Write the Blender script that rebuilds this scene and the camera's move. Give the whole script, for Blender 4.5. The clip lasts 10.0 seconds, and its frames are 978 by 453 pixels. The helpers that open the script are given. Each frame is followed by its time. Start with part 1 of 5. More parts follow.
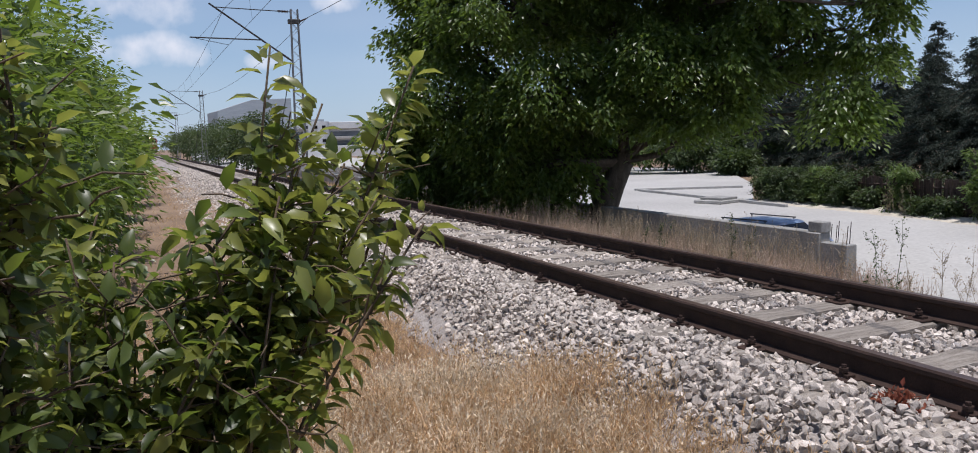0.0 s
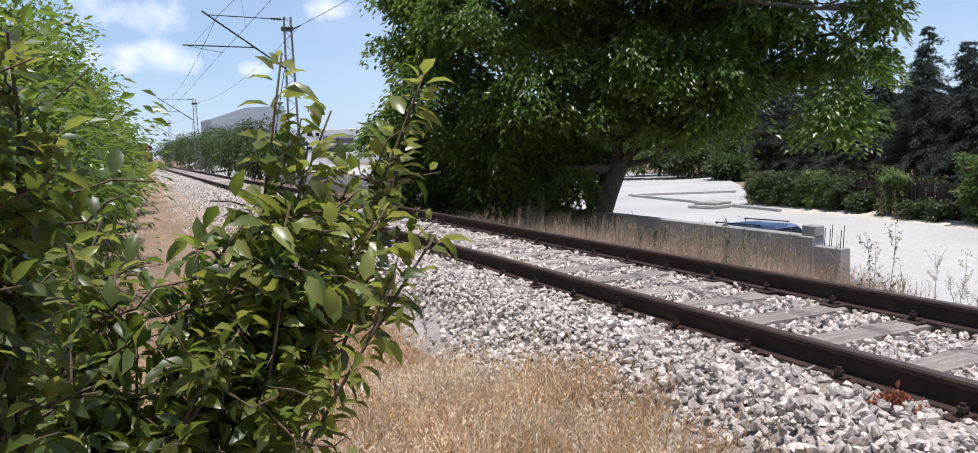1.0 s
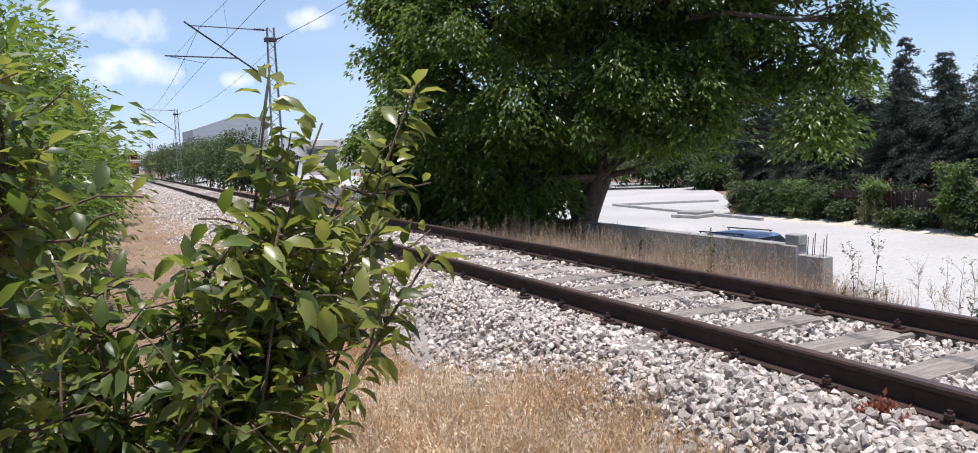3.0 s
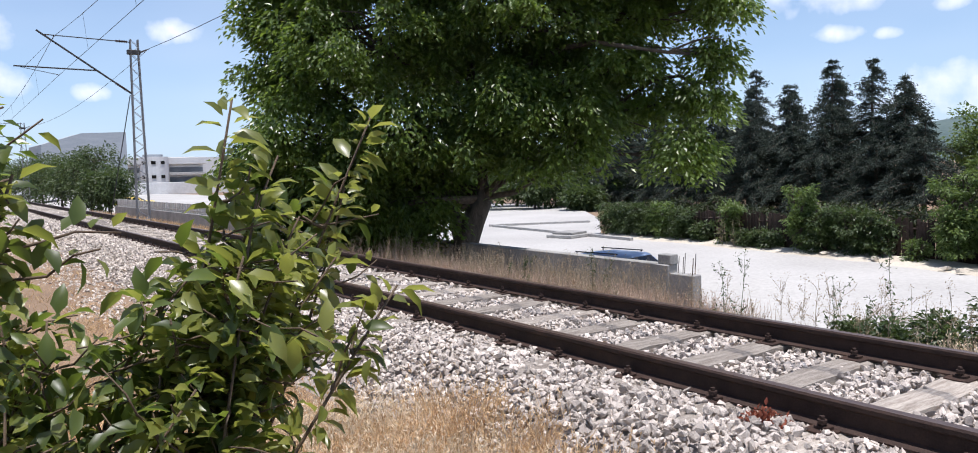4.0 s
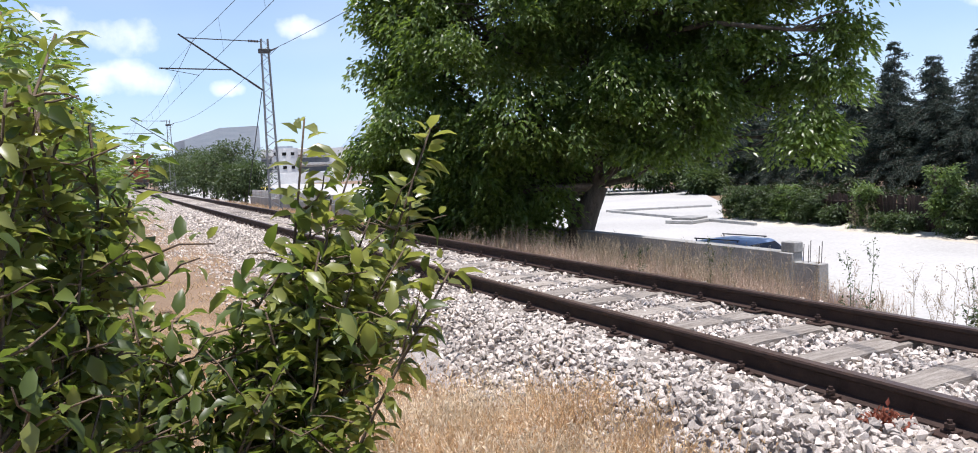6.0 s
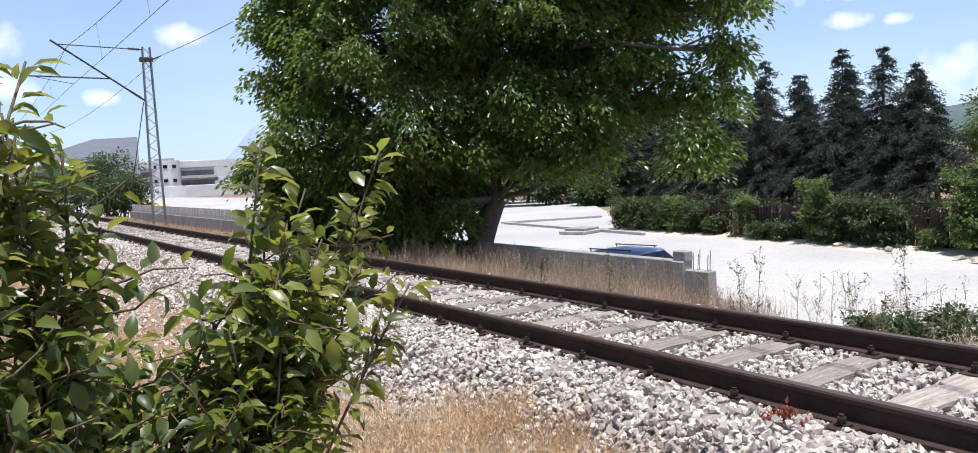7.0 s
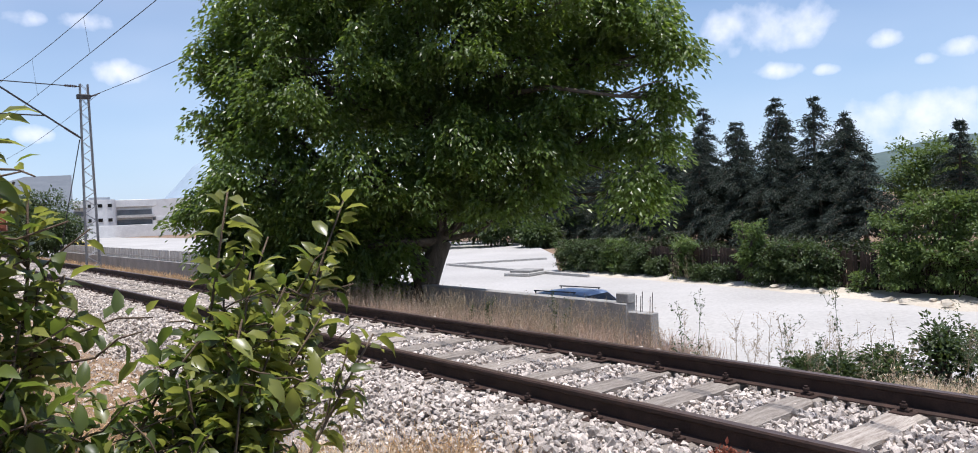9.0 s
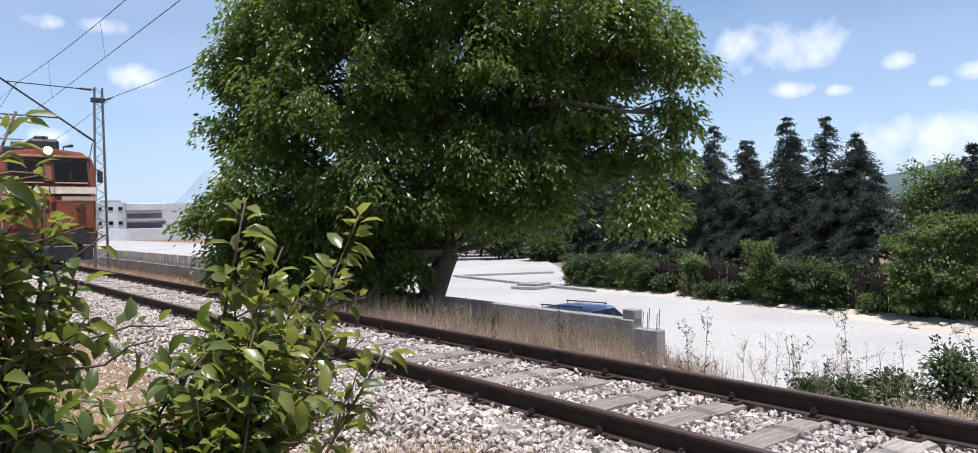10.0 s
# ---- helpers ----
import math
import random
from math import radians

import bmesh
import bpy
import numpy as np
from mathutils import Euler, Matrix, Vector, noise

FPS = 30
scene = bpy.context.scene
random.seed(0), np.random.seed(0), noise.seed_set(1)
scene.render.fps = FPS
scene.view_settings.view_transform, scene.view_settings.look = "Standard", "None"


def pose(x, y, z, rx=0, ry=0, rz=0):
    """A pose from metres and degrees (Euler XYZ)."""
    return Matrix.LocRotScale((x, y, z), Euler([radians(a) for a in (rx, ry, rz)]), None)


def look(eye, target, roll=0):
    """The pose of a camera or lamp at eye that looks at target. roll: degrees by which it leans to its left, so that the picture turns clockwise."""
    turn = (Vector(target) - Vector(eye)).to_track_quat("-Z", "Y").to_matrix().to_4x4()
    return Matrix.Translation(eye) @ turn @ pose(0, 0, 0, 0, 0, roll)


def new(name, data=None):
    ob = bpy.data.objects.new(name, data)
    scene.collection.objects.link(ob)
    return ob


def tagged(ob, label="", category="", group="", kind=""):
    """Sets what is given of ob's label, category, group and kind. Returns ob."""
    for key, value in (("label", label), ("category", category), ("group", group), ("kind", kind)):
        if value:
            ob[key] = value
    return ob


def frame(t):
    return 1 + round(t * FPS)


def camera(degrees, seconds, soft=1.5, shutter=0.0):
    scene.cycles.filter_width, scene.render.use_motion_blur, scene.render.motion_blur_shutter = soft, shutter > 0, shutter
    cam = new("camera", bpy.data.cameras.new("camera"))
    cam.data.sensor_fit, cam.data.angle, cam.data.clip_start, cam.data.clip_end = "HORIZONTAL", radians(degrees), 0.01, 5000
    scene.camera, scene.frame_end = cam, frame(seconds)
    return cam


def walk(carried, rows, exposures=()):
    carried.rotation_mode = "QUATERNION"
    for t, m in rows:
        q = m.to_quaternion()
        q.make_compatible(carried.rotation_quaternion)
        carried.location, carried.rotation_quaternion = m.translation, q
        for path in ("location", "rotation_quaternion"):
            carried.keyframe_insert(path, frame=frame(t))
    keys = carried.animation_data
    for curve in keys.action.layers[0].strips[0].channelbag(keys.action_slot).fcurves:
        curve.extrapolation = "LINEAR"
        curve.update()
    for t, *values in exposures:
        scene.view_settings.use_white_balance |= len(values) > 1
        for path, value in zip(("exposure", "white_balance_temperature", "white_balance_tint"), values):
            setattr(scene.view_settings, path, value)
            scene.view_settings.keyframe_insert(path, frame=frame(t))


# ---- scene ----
cam = camera(64.3, 10.0, soft=0.95)

PATH = [
    (0, (-0.075, 1.653, 1.166), (0.744, 3.464, 0.945), -1.6),
    (0.5, (-0.075, 1.654, 1.151), (0.748, 3.464, 0.941), -1.8),
    (1, (-0.077, 1.654, 1.157), (0.756, 3.46, 0.952), -1.9),
    (1.5, (-0.071, 1.648, 1.171), (0.765, 3.456, 0.987), -2.1),
    (2, (-0.079, 1.643, 1.159), (0.755, 3.452, 0.978), -2.1),
    (3.3, (-0.142, 1.662, 1.178), (0.777, 3.429, 0.997), -2.0),
    (3.5, (-0.171, 1.661, 1.187), (0.831, 3.382, 1.01), -1.9),
    (4, (-0.298, 1.681, 1.201), (0.854, 3.31, 1.062), -1.5),
    (4.5, (-0.392, 1.702, 1.21), (0.73, 3.348, 1.026), -2.1),
    (5, (-0.319, 1.672, 1.2), (0.613, 3.434, 1.03), -1.7),
    (5.1, (-0.266, 1.671, 1.209), (0.669, 3.427, 1.012), -2.1),
    (5.2, (-0.255, 1.668, 1.195), (0.637, 3.448, 1.006), -1.6),
    (6.3, (-0.327, 1.566, 1.284), (0.588, 3.338, 1.124), -3.5),
    (6.5, (-0.372, 1.576, 1.281), (0.625, 3.303, 1.123), -3.0),
    (7, (-0.463, 1.598, 1.301), (0.666, 3.242, 1.153), -2.8),
    (7.5, (-0.472, 1.596, 1.302), (0.675, 3.23, 1.187), -1.6),
    (8, (-0.485, 1.573, 1.305), (0.694, 3.185, 1.198), -1.9),
    (8.5, (-0.476, 1.57, 1.307), (0.766, 3.134, 1.212), -1.9),
    (9, (-0.492, 1.567, 1.315), (0.757, 3.129, 1.267), -2.4),
    (9.5, (-0.467, 1.585, 1.317), (0.79, 3.139, 1.28), -1.2),
    (10, (-0.477, 1.583, 1.318), (0.756, 3.157, 1.302), -1.0),
]
walk(cam, [(t, look(eye, target, roll)) for t, eye, target, roll in PATH],
     [(t, stops, 6150, 15) for t, stops in ((0, -0.22), (0.5, 0.08), (1.0, 0.2), (2.0, 0.24), (3.5, 0.3), (4.5, 0.35), (5.0, 0.48), (6.5, 0.45), (7.5, 0.36), (9.0, 0.25), (10.0, 0.27))])

# ---- sky, sun and exposure ----
SUN = Vector((-0.06, -0.20, 1.15)).normalized()
world = bpy.data.worlds.new("sky")
scene.world = world
world.use_nodes = True


def build_sky():
    nt = world.node_tree
    nt.nodes.clear()
    out = nt.nodes.new("ShaderNodeOutputWorld")
    bg = nt.nodes.new("ShaderNodeBackground")
    sky = nt.nodes.new("ShaderNodeTexSky")
    sky.sky_type, sky.sun_disc = "NISHITA", False
    sky.sun_elevation = math.asin(SUN.z)
    sky.sun_rotation = math.atan2(SUN.x, SUN.y)
    sky.air_density, sky.dust_density, sky.ozone_density = 1.0, 0.4, 3.0
    tc = nt.nodes.new("ShaderNodeTexCoord")
    # fair-weather cumulus and thin veils, all round
    mp = nt.nodes.new("ShaderNodeMapping")
    mp.inputs["Scale"].default_value = (1.0, 1.0, 2.6)
    nt.links.new(tc.outputs["Generated"], mp.inputs["Vector"])
    n1 = nt.nodes.new("ShaderNodeTexNoise")
    n1.inputs["Scale"].default_value, n1.inputs["Detail"].default_value = 2.4, 3.0
    nt.links.new(mp.outputs["Vector"], n1.inputs["Vector"])
    r1 = nt.nodes.new("ShaderNodeValToRGB")
    r1.color_ramp.elements[0].position, r1.color_ramp.elements[1].position = 0.35, 0.80
    r1.color_ramp.elements[0].color = (0.0, 0.0, 0.0, 1)
    r1.color_ramp.elements[1].color = (0.24, 0.24, 0.24, 1)
    nt.links.new(n1.outputs["Fac"], r1.inputs["Fac"])
    fac = r1.outputs["Color"]
    warp = nt.nodes.new("ShaderNodeTexNoise")
    warp.inputs["Scale"].default_value, warp.inputs["Detail"].default_value = 26.0, 6.0
    nt.links.new(tc.outputs["Generated"], warp.inputs["Vector"])
    for way, wide, high in CLOUDS:
        d = Vector(way).normalized()
        side = Vector((d.y, -d.x, 0)).normalized()
        up = side.cross(d)
        dots = []
        for axis, size in ((side, wide), (up, high)):
            dot = nt.nodes.new("ShaderNodeVectorMath")
            dot.operation = "DOT_PRODUCT"
            nt.links.new(tc.outputs["Generated"], dot.inputs[0])
            dot.inputs[1].default_value = axis / size
            off = nt.nodes.new("ShaderNodeMath")
            off.operation = "POWER"
            off.inputs[1].default_value = 2.0
            nt.links.new(dot.outputs["Value"], off.inputs[0])
            dots.append(off)
        front = nt.nodes.new("ShaderNodeVectorMath")
        front.operation = "DOT_PRODUCT"
        nt.links.new(tc.outputs["Generated"], front.inputs[0])
        front.inputs[1].default_value = d
        add = nt.nodes.new("ShaderNodeMath")
        add.operation = "ADD"
        nt.links.new(dots[0].outputs[0], add.inputs[0])
        nt.links.new(dots[1].outputs[0], add.inputs[1])
        rag = nt.nodes.new("ShaderNodeMath")
        rag.operation = "MULTIPLY_ADD"
        nt.links.new(warp.outputs["Fac"], rag.inputs[0])
        rag.inputs[1].default_value = 4.2
        nt.links.new(add.outputs[0], rag.inputs[2])
        edge = nt.nodes.new("ShaderNodeMapRange")
        edge.inputs["From Min"].default_value, edge.inputs["From Max"].default_value = 1.5, 3.3
        edge.inputs["To Min"].default_value, edge.inputs["To Max"].default_value = 0.88, 0.0
        nt.links.new(rag.outputs[0], edge.inputs["Value"])
        gate = nt.nodes.new("ShaderNodeMath")
        gate.operation = "GREATER_THAN"
        gate.inputs[1].default_value = 0.5
        nt.links.new(front.outputs["Value"], gate.inputs[0])
        mul = nt.nodes.new("ShaderNodeMath")
        mul.operation = "MULTIPLY"
        nt.links.new(edge.outputs[0], mul.inputs[0])
        nt.links.new(gate.outputs[0], mul.inputs[1])
        most = nt.nodes.new("ShaderNodeMath")
        most.operation = "MAXIMUM"
        nt.links.new(fac, most.inputs[0])
        nt.links.new(mul.outputs[0], most.inputs[1])
        fac = most.outputs[0]
    mix = nt.nodes.new("ShaderNodeMix")
    mix.data_type = "RGBA"
    nt.links.new(fac, mix.inputs["Factor"])
    # pale haze towards the horizon
    xyz = nt.nodes.new("ShaderNodeSeparateXYZ")
    nt.links.new(tc.outputs["Generated"], xyz.inputs[0])
    low = nt.nodes.new("ShaderNodeMapRange")
    low.inputs["From Min"].default_value, low.inputs["From Max"].default_value = 0.0, 0.34
    low.inputs["To Min"].default_value, low.inputs["To Max"].default_value = 0.62, 0.0
    nt.links.new(xyz.outputs["Z"], low.inputs["Value"])
    haze = nt.nodes.new("ShaderNodeMix")
    haze.data_type = "RGBA"
    haze.inputs["B"].default_value = (4.1, 5.8, 7.9, 1)
    nt.links.new(low.outputs[0], haze.inputs["Factor"])
    nt.links.new(sky.outputs["Color"], haze.inputs["A"])
    nt.links.new(haze.outputs["Result"], mix.inputs["A"])
    mix.inputs["B"].default_value = (8.6, 8.8, 9.2, 1)
    nt.links.new(mix.outputs["Result"], bg.inputs["Color"])
    bg.inputs["Strength"].default_value = 0.109
    nt.links.new(bg.outputs["Background"], out.inputs["Surface"])


# direction, half width and half height of the larger clouds
CLOUDS = [
    ((0.839, 0.506, 0.200), 0.076, 0.029),
    ((0.852, 0.503, 0.148), 0.026, 0.010),
    ((0.877, 0.457, 0.144), 0.014, 0.007),
    ((0.899, 0.402, 0.172), 0.021, 0.010),
    ((0.919, 0.367, 0.144), 0.013, 0.007),
    ((0.932, 0.330, 0.153), 0.029, 0.011),
    ((0.928, 0.365, 0.081), 0.120, 0.027),
    ((0.239, 0.956, 0.172), 0.034, 0.016),
    ((0.199, 0.954, 0.224), 0.029, 0.013),
    ((0.142, 0.964, 0.225), 0.022, 0.011),
    ((0.024, 0.993, 0.112), 0.072, 0.018),
    ((0.007, 0.986, 0.165), 0.068, 0.026),
    ((0.150, 0.983, 0.102), 0.021, 0.010),
    ((0.025, 0.993, 0.116), 0.064, 0.019),
]
build_sky()

sun = new("sun", bpy.data.lights.new("sun", "SUN"))
sun.data.energy, sun.data.angle, sun.data.color = 5.0, radians(0.53), (1.0, 0.955, 0.88)
sun.matrix_world = look(SUN * 60, (0, 0, 0))


# ---- materials ----
def mat(name, c1, c2, scale=6.0, rough=0.8, bump=0.2, metal=0.0, fine=9.0, vary=0.0, island=0.0, spec=0.4, c3=None, stretch=None):
    """Two colours mixed by a coarse and a fine noise, with relief; vary: brightness by object, island: by loose piece."""
    m = bpy.data.materials.new(name)
    m.use_nodes = True
    nt = m.node_tree
    bsdf = nt.nodes["Principled BSDF"]
    bsdf.inputs["Roughness"].default_value, bsdf.inputs["Metallic"].default_value = rough, metal
    bsdf.inputs["Specular IOR Level"].default_value = spec
    tc = nt.nodes.new("ShaderNodeTexCoord")
    src = tc.outputs["Object"]
    if stretch:
        mp = nt.nodes.new("ShaderNodeMapping")
        mp.inputs["Scale"].default_value = stretch
        nt.links.new(src, mp.inputs["Vector"])
        src = mp.outputs["Vector"]
    a, b = nt.nodes.new("ShaderNodeTexNoise"), nt.nodes.new("ShaderNodeTexNoise")
    a.inputs["Scale"].default_value, a.inputs["Detail"].default_value = scale, 5
    b.inputs["Scale"].default_value, b.inputs["Detail"].default_value = scale * fine, 6
    nt.links.new(src, a.inputs["Vector"])
    nt.links.new(src, b.inputs["Vector"])
    mean = nt.nodes.new("ShaderNodeMath")
    mean.operation = "MULTIPLY_ADD"
    mean.inputs[1].default_value = 0.55
    half = nt.nodes.new("ShaderNodeMath")
    half.operation = "MULTIPLY"
    half.inputs[1].default_value = 0.45
    nt.links.new(b.outputs["Fac"], half.inputs[0])
    nt.links.new(a.outputs["Fac"], mean.inputs[0])
    nt.links.new(half.outputs[0], mean.inputs[2])
    ramp = nt.nodes.new("ShaderNodeValToRGB")
    ramp.color_ramp.elements[0].position, ramp.color_ramp.elements[1].position = 0.36, 0.64
    ramp.color_ramp.elements[0].color, ramp.color_ramp.elements[1].color = (*c1, 1), (*c2, 1)
    if c3:
        ramp.color_ramp.elements.new(0.56).color = (*c3, 1)
    nt.links.new(mean.outputs[0], ramp.inputs["Fac"])
    col = ramp.outputs["Color"]
    for amount, kind in ((vary, "ShaderNodeObjectInfo"), (island, "ShaderNodeNewGeometry")):
        if amount:
            info = nt.nodes.new(kind)
            rnd = info.outputs["Random" if kind == "ShaderNodeObjectInfo" else "Random Per Island"]
            rg = nt.nodes.new("ShaderNodeMapRange")
            rg.inputs["To Min"].default_value, rg.inputs["To Max"].default_value = 1 - amount, 1 + amount
            nt.links.new(rnd, rg.inputs["Value"])
            hsv = nt.nodes.new("ShaderNodeHueSaturation")
            nt.links.new(rg.outputs[0], hsv.inputs["Value"])
            nt.links.new(col, hsv.inputs["Color"])
            col = hsv.outputs["Color"]
    nt.links.new(col, bsdf.inputs["Base Color"])
    if bump:
        bp = nt.nodes.new("ShaderNodeBump")
        bp.inputs["Strength"].default_value, bp.inputs["Distance"].default_value = bump, 0.02
        nt.links.new(b.outputs["Fac"], bp.inputs["Height"])
        nt.links.new(bp.outputs["Normal"], bsdf.inputs["Normal"])
    return m


def leaf_mat(name, dark, light, through_colour, share=0.35, rough=0.42, spec=0.45):
    """Leaves: a sheen, light let through, and a colour of its own for each leaf."""
    m = bpy.data.materials.new(name)
    m.use_nodes = True
    nt = m.node_tree
    bsdf, out = nt.nodes["Principled BSDF"], nt.nodes["Material Output"]
    bsdf.inputs["Roughness"].default_value, bsdf.inputs["Specular IOR Level"].default_value = rough, spec
    geo = nt.nodes.new("ShaderNodeNewGeometry")
    ramp = nt.nodes.new("ShaderNodeValToRGB")
    ramp.color_ramp.elements[0].color, ramp.color_ramp.elements[1].color = (*dark, 1), (*light, 1)
    nt.links.new(geo.outputs["Random Per Island"], ramp.inputs["Fac"])
    tc, no = nt.nodes.new("ShaderNodeTexCoord"), nt.nodes.new("ShaderNodeTexNoise")
    no.inputs["Scale"].default_value = 2.2
    nt.links.new(tc.outputs["Object"], no.inputs["Vector"])
    hsv = nt.nodes.new("ShaderNodeHueSaturation")
    rg = nt.nodes.new("ShaderNodeMapRange")
    rg.inputs["From Min"].default_value, rg.inputs["From Max"].default_value = 0.3, 0.7
    rg.inputs["To Min"].default_value, rg.inputs["To Max"].default_value = 0.75, 1.25
    nt.links.new(no.outputs["Fac"], rg.inputs["Value"])
    nt.links.new(rg.outputs[0], hsv.inputs["Value"])
    nt.links.new(ramp.outputs["Color"], hsv.inputs["Color"])
    nt.links.new(hsv.outputs["Color"], bsdf.inputs["Base Color"])
    tr = nt.nodes.new("ShaderNodeBsdfTranslucent")
    tr.inputs["Color"].default_value = (*through_colour, 1)
    mix = nt.nodes.new("ShaderNodeMixShader")
    mix.inputs["Fac"].default_value = share
    nt.links.new(bsdf.outputs["BSDF"], mix.inputs[1])
    nt.links.new(tr.outputs["BSDF"], mix.inputs[2])
    nt.links.new(mix.outputs["Shader"], out.inputs["Surface"])
    return m


def glass_mat(name, tint, rough=0.05):
    m = bpy.data.materials.new(name)
    m.use_nodes = True
    b = m.node_tree.nodes["Principled BSDF"]
    b.inputs["Base Color"].default_value = (*tint, 1)
    b.inputs["Roughness"].default_value, b.inputs["Specular IOR Level"].default_value = rough, 0.2
    return m


def glow_mat(name, colour, power):
    m = bpy.data.materials.new(name)
    m.use_nodes = True
    b = m.node_tree.nodes["Principled BSDF"]
    b.inputs["Emission Color"].default_value, b.inputs["Emission Strength"].default_value = (*colour, 1), power
    return m


M_EARTH = mat("earth", (0.17, 0.115, 0.075), (0.30, 0.215, 0.145), 0.8, 0.95, 0.5, fine=22, c3=(0.235, 0.16, 0.105))
M_BED = mat("ballast_bed", (0.22, 0.19, 0.17), (0.42, 0.38, 0.355), 9, 0.95, 0.8)
M_STONE = mat("ballast_stone", (0.36, 0.31, 0.272), (0.59, 0.525, 0.462), 14, 0.9, 0.35, island=0.40, vary=0.3)
M_YARD = mat("yard_gravel", (0.335, 0.323, 0.303), (0.45, 0.435, 0.412), 0.22, 0.95, 0.4, fine=40)
M_SAND = mat("yard_sand", (0.40, 0.35, 0.28), (0.55, 0.50, 0.42), 0.5, 0.95, 0.5, fine=24)
M_RUST = mat("rail_rust", (0.024, 0.012, 0.009), (0.062, 0.031, 0.021), 11, 0.75, 0.3, metal=0.15, c3=(0.048, 0.027, 0.02))
M_RAILTOP = mat("rail_worn", (0.10, 0.065, 0.05), (0.22, 0.155, 0.125), 16, 0.42, 0.1, metal=0.6, stretch=(1, 0.05, 1))
M_SLEEPER = mat("weathered_oak", (0.20, 0.165, 0.135), (0.46, 0.41, 0.355), 7, 0.9, 0.7, vary=0.28, fine=7, stretch=(0.35, 4.5, 4.5))
M_CONCRETE = mat("concrete", (0.20, 0.195, 0.185), (0.34, 0.33, 0.31), 1.6, 0.9, 0.35, fine=16)
M_PALECONC = mat("pale_concrete", (0.34, 0.33, 0.31), (0.50, 0.48, 0.45), 3, 0.9, 0.3, vary=0.12)
M_KERB = mat("kerb", (0.30, 0.29, 0.27), (0.42, 0.41, 0.39), 3, 0.9, 0.3)
M_BARK = mat("bark", (0.045, 0.035, 0.027), (0.13, 0.105, 0.08), 9, 0.95, 0.9, stretch=(1, 1, 0.25))
M_TWIG = mat("young_bark", (0.06, 0.042, 0.028), (0.15, 0.105, 0.065), 30, 0.8, 0.3)
M_LEAF_BUSH = leaf_mat("pear_leaf", (0.028, 0.046, 0.012), (0.098, 0.128, 0.032), (0.28, 0.38, 0.05), 0.32, 0.40, 0.42)
M_LEAF_YOUNG = leaf_mat("young_leaf", (0.10, 0.12, 0.028), (0.21, 0.22, 0.055), (0.48, 0.52, 0.09), 0.34, 0.34, 0.5)
M_LEAF_TREE = leaf_mat("walnut_leaf", (0.022, 0.042, 0.011), (0.100, 0.145, 0.036), (0.32, 0.46, 0.06), 0.34, 0.36)
M_LEAF_SCRUB = leaf_mat("scrub_leaf", (0.022, 0.042, 0.015), (0.062, 0.090, 0.028), (0.15, 0.22, 0.045), 0.22, 0.5)
# near-black leaves: the shade behind the fence is put into their colour
M_LEAF_SHADE = leaf_mat("shade_dark_leaf", (0.012, 0.022, 0.008), (0.042, 0.056, 0.018), (0.09, 0.13, 0.03), 0.15, 0.5, 0.3)
M_LEAF_PALE = leaf_mat("locust_leaf", (0.05, 0.088, 0.024), (0.11, 0.16, 0.045), (0.25, 0.35, 0.06), 0.28, 0.5)
M_NEEDLE = leaf_mat("cedar_needle", (0.016, 0.027, 0.020), (0.058, 0.076, 0.058), (0.06, 0.09, 0.06), 0.18, 0.6, 0.3)
M_STRAW = leaf_mat("dry_grass", (0.34, 0.20, 0.10), (0.74, 0.54, 0.32), (0.70, 0.52, 0.30), 0.30, 0.7, 0.25)
M_STRAW_PALE = leaf_mat("bleached_grass", (0.62, 0.48, 0.33), (0.86, 0.74, 0.56), (0.78, 0.64, 0.42), 0.30, 0.7, 0.25)
M_STRAW_ROSE = leaf_mat("rosy_dry_grass", (0.34, 0.24, 0.18), (0.64, 0.50, 0.39), (0.55, 0.41, 0.30), 0.28, 0.75, 0.2)
M_STALK = leaf_mat("dry_weed", (0.25, 0.20, 0.14), (0.46, 0.38, 0.27), (0.4, 0.33, 0.2), 0.25, 0.8, 0.2)
M_RED = leaf_mat("red_weed", (0.16, 0.045, 0.03), (0.28, 0.10, 0.06), (0.3, 0.08, 0.04), 0.3, 0.7, 0.2)
M_STEEL = mat("galvanised_steel", (0.15, 0.15, 0.155), (0.27, 0.27, 0.27), 6, 0.6, 0.1, metal=0.5)
M_DARKSTEEL = mat("dark_steel", (0.035, 0.035, 0.037), (0.075, 0.072, 0.07), 8, 0.6, 0.15, metal=0.4)
M_ORANGE = mat("orange_paint", (0.20, 0.055, 0.028), (0.33, 0.10, 0.045), 1.4, 0.6, 0.08, c3=(0.27, 0.08, 0.036))
M_CREAM = mat("cream_paint", (0.40, 0.35, 0.26), (0.62, 0.56, 0.44), 5, 0.6, 0.06)
M_ROOFPAINT = mat("dusty_roof", (0.25, 0.17, 0.11), (0.46, 0.34, 0.22), 1.6, 0.8, 0.15)
M_BROWNTRIM = mat("brown_grime", (0.045, 0.028, 0.02), (0.11, 0.065, 0.042), 4, 0.75, 0.15)
M_DUSTY = mat("dusty_trim", (0.28, 0.20, 0.13), (0.42, 0.31, 0.20), 3, 0.8, 0.1)
M_PANE = mat("grey_panes", (0.10, 0.11, 0.12), (0.20, 0.21, 0.22), 0.6, 0.4, 0.0)
